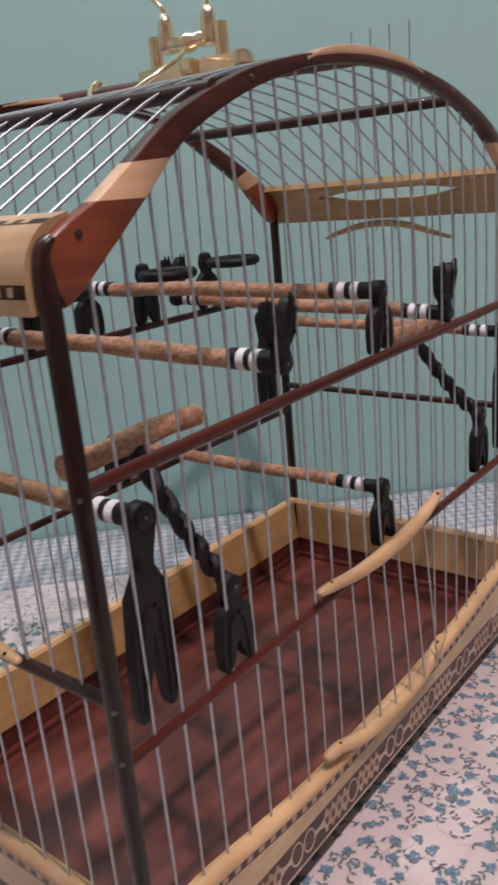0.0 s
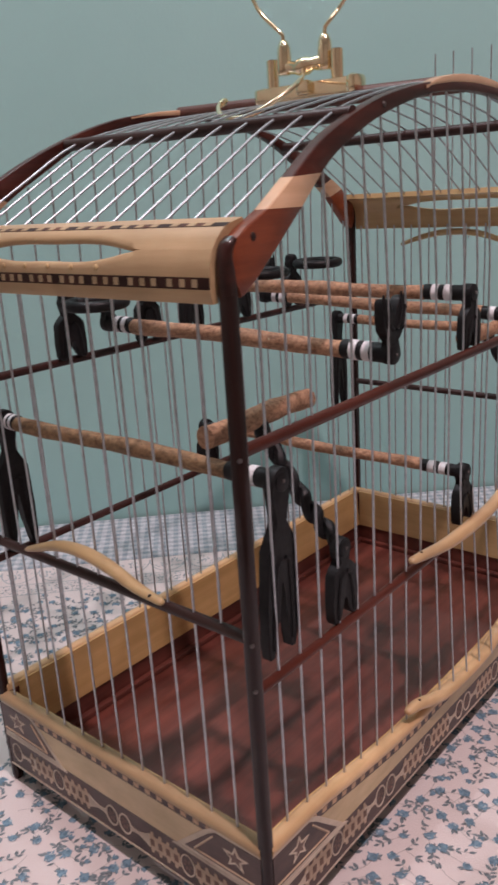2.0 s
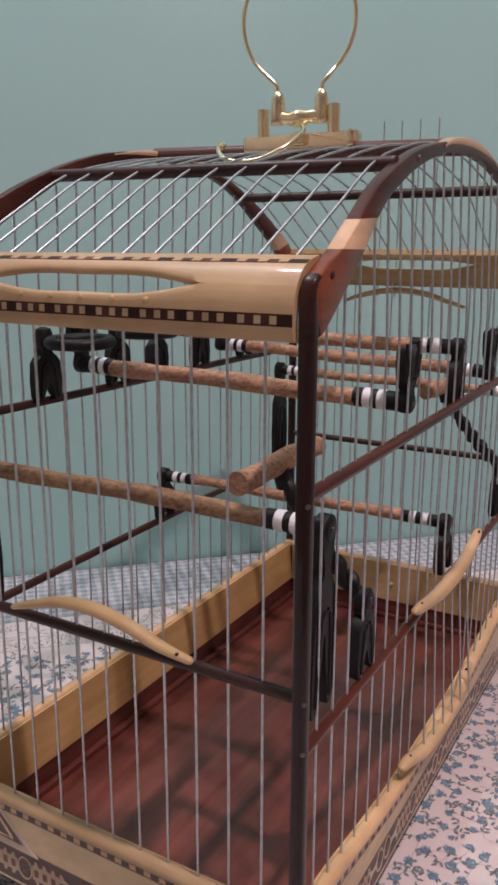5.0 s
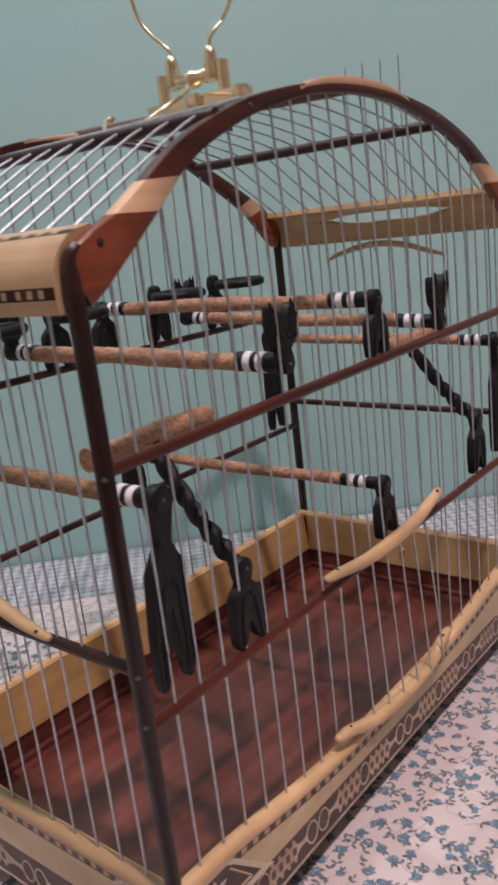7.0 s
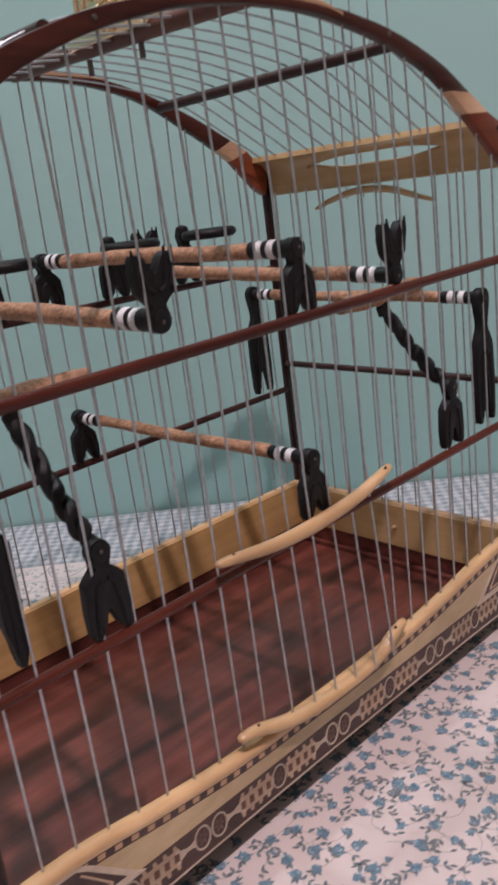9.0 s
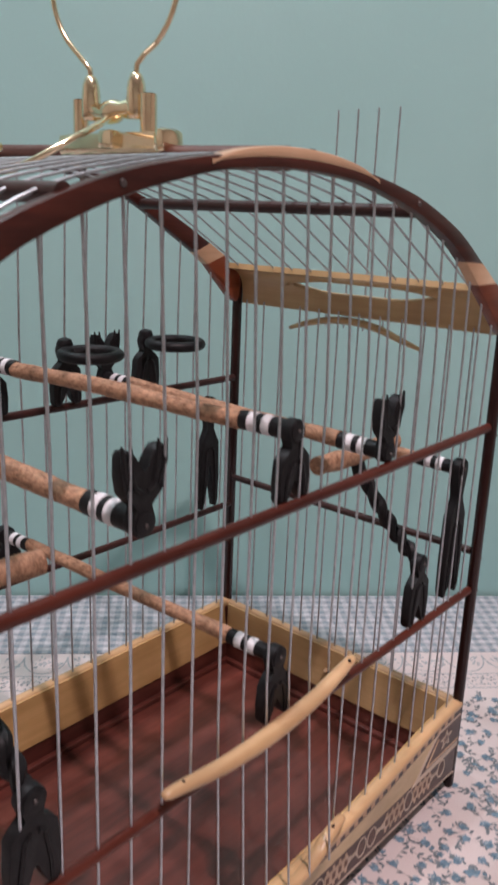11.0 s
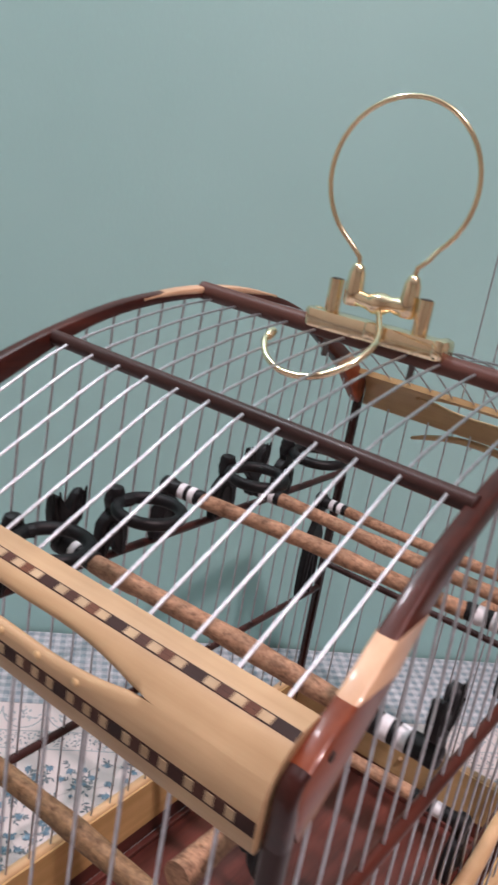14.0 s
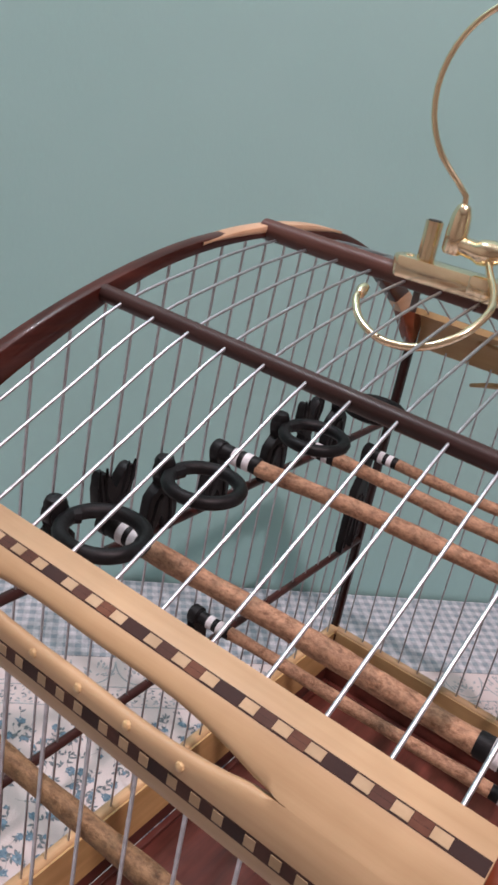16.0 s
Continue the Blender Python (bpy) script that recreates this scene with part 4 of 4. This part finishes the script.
def board(name, place, length, top, label, detail):
    """A base board between two posts: dark lower frieze, straw field, dotted strip, pale moulded rim."""
    u0, u1, thick = 0.0036, length - 0.0036, 0.0065
    n = 48
    us = [u0 + (u1 - u0) * k / n for k in range(n + 1)]
    under = [BASE_Z + 0.004 * max(0.0, math.sin(math.pi * (u - u0) / (u1 - u0))) ** 0.5 if length > 0.3 else BASE_Z for u in us]
    outline = [(u, v) for u, v in zip(us, under)] + [(u, top(u) - 0.0045) for u in reversed(us)]
    body = part(name, prism(outline, -thick, -0.0006, place), M["tray"], cage, label)
    m = matrix_of(place)

    def inlay(kind, data, u, v, flip=1.0, lift=0.0):
        ob = shared(kind, data, body, m @ Matrix.Translation((u, v, lift)) @ Matrix.Diagonal((flip, 1, 1, 1)))
        return ob

    # pale rim, rounded, following the top
    bm, rings = bmesh.new(), []
    for u in us:
        z = top(u)
        ring = [(0.0006, z - 0.0052), (0.0010, z - 0.0034), (0.0008, z - 0.0022), (0.0001, z - 0.0011), (-0.0012, z - 0.0003), (-0.0031, z), (-0.0050, z - 0.0003), (-0.0063, z - 0.0012), (-0.0068, z - 0.0026), (-0.0068, z - 0.0052)]
        rings.append([bm.verts.new(place(u, v, w)) for w, v in ring])
    count = len(rings[0])
    for a, b in zip(rings, rings[1:]):
        for k in range(count):
            bm.faces.new((a[k], a[(k + 1) % count], b[(k + 1) % count], b[k]))
    bm.faces.new(rings[0][::-1])
    bm.faces.new(rings[-1])
    part("rim", bm, M["pale_y" if length > 0.3 else "pale_x"], body, "pale rounded wooden rim", 60)
    # pale lining on the inner face
    lining = [(u, 0.031) for u in (u0 + 0.0040, u1 - 0.0040)] + [(u, top(u) - 0.0020) for u in reversed(us[1:-1])]
    part("lining", prism(lining, -thick - 0.0013, -thick - 0.0001, place), M["golden_y" if length > 0.3 else "golden_x"], body, "pale golden wooden inner lining")
    # veneers of the outer face
    frieze_top = 0.0355
    part("frieze", prism([(u, v + 0.0012) for u, v in zip(us, under)] + [(u, min(frieze_top, top(u) - 0.0085)) for u in reversed(us)], -0.0007, 0.0, place), M["ebony"], body, "dark frieze with inlaid rings and frets")
    field = [(u, frieze_top) for u in us] + [(u, max(frieze_top + 0.0004, top(u) - 0.0092)) for u in reversed(us)]
    part("field", prism(field, -0.0007, 0.0001, place), M["field"], body, "straw-coloured wooden field")
    strip = [(u, top(u) - 0.0096) for u in us] + [(u, top(u) - 0.0050) for u in reversed(us)]
    part("dotted_strip", prism(strip, -0.0007, 0.0002, place), M["ebony"], body, "dark strip with pale inlaid blocks")
    part("foot_line", prism([(u, v) for u, v in zip(us, under)] + [(u, v + 0.0012) for u, v in reversed(list(zip(us, under)))], -0.0007, 0.0003, place), M["cream"], body, "cream line")
    if not detail:
        return body
    u = 0.0102
    while u < length - 0.0092:
        ob = inlay("inlay_dot", DOT, u, top(u) - 0.0073)
        slope = math.atan2(top(u + 0.002) - top(u - 0.002), 0.004)
        ob.matrix_basis = ob.matrix_basis @ Matrix.Rotation(slope, 4, "Z")
        u += 0.0086
    # corner lozenges with stars
    for flip in (False, True):
        def at(a, v):
            return (length - a if flip else a), v
        tip = 0.060
        zc = top(u0) - 0.0052
        outer = [at(u0, 0.0360), at(tip, 0.0360), at(0.040, zc - 0.0042), at(0.034, zc - 0.0002), at(u0, zc)]
        part("lozenge_edge", prism(outer, -0.0007, 0.0004, place), M["cream"], body, "cream border of the corner lozenge")
        inner = [at(u0, 0.0388), at(0.0540, 0.0380), at(0.0369, zc - 0.0050), at(0.0320, zc - 0.0018), at(u0, zc - 0.0014)]
        part("lozenge", prism(inner, -0.0007, 0.0006, place), M["ebony"], body, "dark corner lozenge")
        for p, q in ((at(u0 + 0.001, 0.0404), at(0.0470, 0.0398)), (at(0.0335, zc - 0.0046), at(0.0470, 0.0398))):
            bm = tube([place(*p, 0.0006), place(*q, 0.0006)], 0.0006, 4)
            part("lozenge_line", bm, M["tan"], body)
        for kind, data, lift in (("inlay_star", STAR, 0.0006), ("star_core", STAR_CORE, 0.0007)):
            ob = inlay(kind, data, at(0.0228 if length > 0.3 else 0.0192, 0)[0], 0.0490)
            ob.matrix_basis = ob.matrix_basis @ Matrix.Translation((0, 0, lift))
        part("fillet", prism([at(u0, 0.0340), at(tip + 0.004, 0.0340), at(tip + 0.001, 0.0359), at(u0, 0.0359)], -0.0007, 0.0005, place), M["cream"], body, "cream fillet")
    # the frieze: rings, necks, frets and wheels, in repeats
    long_side = length > 0.3
    wheels = [0.0545 + 0.0945 * k for k in range(4)] if long_side else [0.0538, 0.1597]
    pitch = 0.0945 if long_side else 0.1059
    v = 0.0268 if long_side else 0.0242
    for c in wheels:
        inlay("inlay_wheel", WHEEL, c, v)
        inlay("inlay_rosette", ROSETTE, c, v)
        for s in (1, -1):
            ring = min(max(c + s * (pitch / 2 - 0.0054), 0.0124), length - 0.0124)
            inlay("inlay_ring", SMALL_RING, ring, v)
            inlay("inlay_rosette", ROSETTE, ring, v)
            inlay("inlay_neck", NECK, ring + -s * 0.0048, v, -s if long_side else -s * 1.28, 0.00006)
            inlay("inlay_lattice", LATTICE, c + s * 0.0054, v, s)
            for j in range(4):
                inlay("inlay_square", SQUARE, c + s * (0.0054 + 0.0028 + j * 0.0059), v)
    return body


board("base_board", face_left, W, lambda u: RIM, "short base board of dark wood with marquetry", True)
board("base_board", face_front, L, rim_z, "long base board of dark wood with marquetry and a dipping rim", True)
board("base_board", lambda u, v, w: Vector((-u, L + w, v)), W, lambda u: 0.0675, "short base board of dark wood", False)
board("base_board", lambda u, v, w: Vector((-W - w, u, v)), L, lambda u: 0.0690, "long base board of dark wood", False)


def tray():
    thing_ = thing("cage_tray", (-W / 2, L / 2, 0.010), "red-brown wooden tray lying in the bottom of the bird cage", "tray")
    x0, x1, y0, y1 = -W + 0.0085, -0.0085, 0.0085, L - 0.0085
    part("tray_floor", box(x0, x1, y0, y1, 0.0128, 0.0150, bevel=0.0003, steps=1), M["tray"], thing_)
    for a in ((x0 - 0.0006, x0 + 0.004, y0, y1), (x1 - 0.004, x1 + 0.0006, y0, y1), (x0 + 0.0041, x1 - 0.0041, y0 - 0.0006, y0 + 0.004), (x0 + 0.0041, x1 - 0.0041, y1 - 0.004, y1 + 0.0006)):
        part("lip", box(*a, 0.0150, 0.0190, bevel=0.0008), M["tray"], thing_)


tray()


# ---- perches, stands and rings of black plastic ----
def holder_outline(h, wide):
    """A forked clip in (u, v): a round head at 0, a narrow neck, shoulders, and two legs down to -h."""
    half = wide / 2
    if h > 0.05:
        right = [(0.0063 * math.sin(radians(a)), 0.0063 * math.cos(radians(a))) for a in range(0, 111, 18)] + [(0.0047, -0.0085), (0.0028, -0.0148), (0.0027, -0.0185), (half * 0.62, -0.0238), (half * 0.95, -0.0290)]
        slot, gap, tip = h * 0.56, 0.0013, 0.56
    else:
        right = [(0.0054 * math.sin(radians(a)), 0.0054 * math.cos(radians(a))) for a in range(0, 127, 18)] + [(0.0031, -0.0050), (0.0028, -0.0060), (0.0032, -0.0072), (half * 0.70, -0.0092), (half * 0.96, -0.0122)]
        slot, gap, tip = h * 0.66, 0.0012, 0.42
    right += [(half * 1.02, -h * 0.70), (half * 1.0, -h * 0.93), (half * 0.86, -h), (half * 0.60, -h * 0.995), (half * tip, -h * 0.93),
              (gap + 0.0010, -slot - (h - slot) * 0.5), (gap, -slot - 0.0022), (gap * 0.7, -slot - 0.0007), (0.0, -slot)]
    return right + [(-u, v) for u, v in reversed(right[1:-1])]


def holder(parent, x, y, z, h, wide, leg_top, up=False, lean=0.0):
    """The clip that hangs a perch on two wires: a flat fork with raised ribs."""
    s = -1 if up else 1

    def place(u, v, w):
        return Vector((x + w, y + u * (1.0 if not up else 1.0 + 0.12 * max(0, -v) / h) - lean * v / h, z + v * s))

    body = part("clip", prism(holder_outline(h, wide), -0.0027, 0.0027, place, bevel=0.0006), M["black"], parent, "black moulded plastic clip")
    part("knob", tube([place(0, 0, w) for w in (-0.0037, -0.0032, 0.0032, 0.0037)], [0.0036, 0.0045, 0.0045, 0.0036], 14), M["black"], body)
    half = wide / 2
    for sign in (1, -1):
        rib = [(sign * half * 0.14, -leg_top * 1.12 - 0.003), (sign * half * 0.42, -leg_top * 1.12 - 0.0050), (sign * half * 0.62, -h * 0.72), (sign * half * 0.66, -h * 0.94)]
        for side in (1, -1):
            part("rib", tube([place(u, v, side * 0.0026) for u, v in rib], 0.0011, 6), M["black"], body)
    if up:
        for u in (-0.98, -0.62, 0.60, 0.96):
            pts = [place(u * half * 0.7, -h * 0.50, 0.0020), place(u * half * 0.92, -h * 0.8, 0.0026), place(u * half * 1.0, -h * 1.08, 0.0026)]
            part("prong", tube(pts, [0.0016, 0.0014, 0.0005], 6), M["black"], body)
    part("eye", dome(place(0, 0.0005, 0.0038 * (1 if x > -W / 2 else -1)), (1 if x > -W / 2 else -1, 0, 0), 0.0009, 0.0004, 8), M["screw"], body)
    return body


def sleeve(parent, a, b, r):
    """The banded end of a perch, from a to b: black with two white bands."""
    a, b = Vector(a), Vector(b)
    whole = part("sleeve", tube([a + (b - a) * t for t in (0, 0.04, 0.9, 1.0)], [r * 0.95, r, r, r * 1.1], 16), M["black"], parent, "black sleeve with two white bands")
    for t in (0.29, 0.58):
        part("white_band", tube([a + (b - a) * (t + d) for d in (-0.080, 0.080)], r * 1.04, 16), M["white"], whole)


def branch(points, r, seed):
    """A peeled branch: slightly crooked, with knots and a changing thickness."""
    rng = random.Random(seed)
    pts, radii, n = [], [], 40
    a, b = Vector(points[0]), Vector(points[1])
    side = (b - a).normalized().cross(Vector((0, 0, 1))).normalized()
    k1, k2 = rng.uniform(0, 6), rng.uniform(0, 6)
    for k in range(n + 1):
        t = k / n
        pts.append(a + (b - a) * t + (side * math.sin(t * 5 + k1) + Vector((0, 0, 1)) * math.sin(t * 7 + k2)) * 0.0005)
        radii.append(r * (1 + 0.05 * math.sin(t * 11 + k1) + 0.035 * math.sin(t * 27 + k2) + rng.uniform(-0.02, 0.02)))
    return tube(pts, radii, 16)


PERCHES = (  # back end, front end, radius, clip: length, width, waist, upwards
    ("a", (0.1142, 0.2729), (0.1232, 0.2674), 0.0047, 0.0275, 0.0185, 0.008, True),
    ("b", (0.1892, 0.2878), (0.2090, 0.2854), 0.0042, 0.0310, 0.0195, 0.009, False),
    ("c", (0.2715, 0.2690), (0.2855, 0.2610), 0.0042, 0.0280, 0.0180, 0.008, True),
    ("d", (0.3685, 0.2368), (0.3728, 0.2334), 0.0038, 0.0800, 0.0190, 0.027, False),
    ("e", (0.1945, 0.1837), (0.2045, 0.1808), 0.0035, 0.0310, 0.0185, 0.009, False),
    ("f", (0.0295, 0.2304), (0.0303, 0.2308), 0.0042, 0.0795, 0.0205, 0.028, False),
)
PERCH_WORDS = {"a": "thick branch perch with striped ends on upturned black clips", "b": "branch perch on black clips resting on the upper rails", "c": "branch perch on upturned black clips near the far end",
               "d": "thin branch perch on long black clips by the far posts", "e": "thin low branch perch on short black clips", "f": "branch perch on long black clips by the near posts"}


def perch(key, back, front, r, h, wide, waist, up):
    xb, xf = -W + 0.0072, -0.0072
    p, q = Vector((xb, *back)), Vector((xf, *front))
    ob = thing("perch", (p + q) / 2, PERCH_WORDS[key], "perch", "perches in the cage")
    way = (q - p) / (q - p).length
    back_sleeve = 0.0150 if key == "f" else 0.0238
    part("branch", branch((p + way * (back_sleeve - 0.0008), q - way * 0.0260), r, ord(key)), M["perch_olive" if key == "f" else "perch"], ob, "peeled brown branch")
    sleeve(ob, p + way * back_sleeve, p + way * 0.001, r * 1.06)
    sleeve(ob, q - way * 0.0268, q - way * 0.001, r * 1.06)
    for x, (y, z) in ((xb, back), (xf, front)):
        holder(ob, x, y, z, h, wide, waist, up, -0.0045 if key == "f" and x > -W / 2 else 0.0)


for row in PERCHES:
    perch(*row)


def stand(y, z_rail, top, dowel, label):
    """A short cross perch on a twisted arm that rises from a clip on the low rail."""
    base = Vector((-0.0060, y, z_rail + 0.0375))
    ob = thing("perch_stand", (-0.006, y, z_rail), label, "perch", "perch stands")
    holder(ob, base.x, base.y, base.z, 0.0370, 0.0200, 0.008)
    top = Vector(top)
    bm = bmesh.new()
    n, turns = 48, 3.1
    axis = (top - base).normalized()
    s1 = axis.cross(Vector((0, 1, 0))).normalized()
    s2 = axis.cross(s1)
    for ph in (0, math.pi):
        pts = []
        for k in range(n + 1):
            t = k / n
            a = ph + turns * 2 * math.pi * t
            r = 0.0020 * min(1, t * 8, (1 - t) * 8)
            bow_out = Vector((0, 0, -0.004)) * math.sin(math.pi * t)
            pts.append(base + (top - base) * t + (s1 * math.cos(a) + s2 * math.sin(a)) * r + bow_out)
        add_tube(bm, pts, [0.0028 + 0.0004 * math.sin(k * 0.9) for k in range(n + 1)], 8)
    part("twisted_arm", bm, M["black"], ob, "black twisted arm")
    part("arm_head", tube([top + Vector((0, 0, -0.006)), top + Vector((0, 0, -0.001)), top + Vector((0, 0, 0.004))], [0.0030, 0.0044, 0.0030], 10), M["black"], ob)
    bm = branch(dowel, 0.0052, int(y * 1000))
    part("cross_perch", bm, M["perch"], ob, "short thick peeled branch")


stand(0.0735, 0.1460, (-0.0470, 0.0700, 0.2370), ((-0.0501, 0.0328, 0.2424), (-0.0487, 0.1103, 0.2434)), "short cross perch on a twisted black arm beside the near post")
stand(0.3315, 0.1490, (-0.0470, 0.3260, 0.2360), ((-0.0490, 0.2880, 0.2425), (-0.0480, 0.3660, 0.2430)), "short cross perch on a twisted black arm beside the far post")


def cup_ring(y_mount, y_ring, x_ring, label):
    """A black ring for a seed cup, on a clip that hangs on the back rail."""
    x = -W + 0.0078
    z = 0.2898
    ob = thing("cup_ring", (x, y_mount, 0.257), label, "cup holder", "cup rings on the back rail")
    holder(ob, x, y_mount, z, 0.0335, 0.0200, 0.008)
    part("knob", tube([(x, y_mount, z + d) for d in (0.0, 0.004, 0.0065, 0.0075)], [0.0046, 0.0050, 0.0040, 0.0015], 12), M["black"], ob)
    r = 0.0166
    pts = [(x_ring + r * math.cos(a), y_ring + r * math.sin(a), z) for a in (2 * math.pi * k / 32 for k in range(32))]
    part("ring", tube(pts, 0.0033, 10, closed=True), M["black"], ob, "black plastic ring")
    part("bracket", tube([(x, y_mount, z), (x + 0.006, y_mount + 0.002, z), (x_ring - r + 0.002, y_mount + 0.006, z)], 0.0032, 8), M["black"], ob)


cup_ring(0.0828, 0.0875, -0.1832, "empty black seed cup ring by the near perch")
cup_ring(0.1468, 0.1512, -0.1850, "empty black seed cup ring between two perches")
cup_ring(0.2405, 0.2428, -0.1842, "empty black seed cup ring behind the middle perch")
cup_ring(0.3055, 0.3130, -0.1855, "empty black seed cup ring near the far post")


# ---- the brass handle on the ridge ----
def handle():
    y, zt = 0.1955, 0.4015
    base = part("handle_plate", prism([(-0.1415 + 0.0045 - 0.0045 * math.cos(a), 0.0046 * math.sin(a)) for a in (radians(-90 + 20 * k + 0) for k in range(10))][::-1]
                                      + [(-0.0700, -0.0046), (-0.0700, 0.0046)], zt - 0.0060, zt + 0.0032, lambda u, v, w: Vector((u, y + v * 1.2, w)), bevel=0.0018), M["brass"], cage, "polished brass handle plate")
    part("end_nut", box(-0.0740, -0.0670, y - 0.0066, y + 0.0066, zt - 0.0060, zt + 0.0042, bevel=0.0028), M["brass"], base)
    part("hook_block", box(-0.1060, -0.0970, y - 0.0092, y - 0.0012, zt - 0.0040, zt + 0.0040, bevel=0.0016), M["brass"], base)
    for x in (-0.1285, -0.0828):
        part("tube", tube([(x, y, zt - 0.001), (x, y, zt + 0.0182)], 0.0036, 16), M["brass"], base, "upright brass tube")
        part("tube_bore", tube([(x, y, zt + 0.0176), (x, y, zt + 0.0185)], 0.0028, 14), M["dark_bore"], base)
        part("bolt_end", tube([(x, 0.196, 0.383), (x, 0.196, 0.391)], 0.0015, 10), M["screw"], base)
    part("plate_screw", dome((-0.1355, y, zt + 0.0032), (0, 0, 1), 0.0022, 0.0008), M["brass"], base)
    for x, yy in ((-0.1173, 0.1925), (-0.0910, 0.1959)):
        part("ferrule", tube([(x, yy, zt + d) for d in (0.0085, 0.0098, 0.017, 0.023, 0.0265, 0.0275)], [0.0034, 0.0043, 0.0043, 0.0038, 0.0026, 0.0013], 16), M["brass"], base, "bullet-shaped brass ferrule")
    part("pivot_bar", tube([(-0.1160, 0.1925, zt + 0.0127), (-0.1090, 0.1935, zt + 0.0117), (-0.1065, 0.1935, zt + 0.0117), (-0.1020, 0.1940, zt + 0.0122), (-0.0985, 0.1945, zt + 0.0127), (-0.0955, 0.1950, zt + 0.0127), (-0.0920, 0.1955, zt + 0.0127)],
                           [0.0034, 0.0038, 0.0050, 0.0050, 0.0034, 0.0042, 0.0038], 14), M["brass"], base)
    c, r = Vector((-0.1066, 0.1966, 0.4663)), 0.0325
    flat = Vector((1, 0.27, 0.0)).normalized()
    loop = []
    for k in range(37):
        a = radians(-90 + 33 + (360 - 66) * k / 36)
        loop.append(c + flat * (r * math.cos(a)) + Vector((0, 0, r * 1.06 * math.sin(a))))
    left, right = Vector((-0.1173, 0.1925, 0.4280)), Vector((-0.0910, 0.1959, 0.4285))
    loop = [right, right + Vector((0.0005, 0, 0.0035)), right + Vector((0.004, 0.001, 0.0072))] + loop[1:-1] + [left + Vector((-0.004, -0.001, 0.0072)), left + Vector((-0.0005, 0, 0.0035)), left]
    part("hanging_loop", tube(loop, 0.0012, 10), M["brass"], base, "thin brass hanging loop")
    hook = spline([(-0.1020, 0.1910, 0.4115), (-0.0968, 0.1825, 0.4080), (-0.0895, 0.1708, 0.4040), (-0.0858, 0.1588, 0.3992), (-0.0892, 0.1466, 0.3920), (-0.0990, 0.1392, 0.3862), (-0.1116, 0.1368, 0.3850), (-0.1228, 0.1400, 0.3882), (-0.1297, 0.1466, 0.3930), (-0.1302, 0.1511, 0.3955)], 5)
    ob = part("hook", tube(hook, 0.0014, 10), M["brass"], base, "curled brass hook lying on the roof wires")
    part("hook_tip", tube([(-0.1300, 0.1491, 0.3943), (-0.1305, 0.1514, 0.3957), (-0.1307, 0.1538, 0.3967)], [0.0018, 0.0023, 0.0017], 10), M["brass"], ob)


handle()


# ---- crumbs on the cloth, and a peg in the far lining ----
def crumb(x, y, size, seed):
    rng = random.Random(seed)
    bm = bmesh.new()
    bmesh.ops.create_icosphere(bm, subdivisions=2, radius=1.0)
    for v in bm.verts:
        v.co *= rng.uniform(0.85, 1.1)
    bm.transform(Matrix.Translation((x, y, size * 0.62)) @ Matrix.Diagonal((size, size * 0.8, size * 0.7, 1)))
    data = smooth(mesh_of("seed", bm, M["hole"]), 50)
    data.transform(Matrix.Translation((-x, -y, 0)))
    ob = new("seed", data)
    ob.location = (x, y, 0)
    tagged(ob, "single dark dry seed lying on the tablecloth", "seed", "seeds on the cloth")


crumb(0.0241, 0.0168, 0.0012, 3)
crumb(0.0902, 0.1213, 0.0012, 4)
part("peg", dome((-0.1055, L - 0.0079, 0.0470), (0, -1, 0), 0.0020, 0.0030, 10), M["pale_x"], cage, "small pale wooden peg")
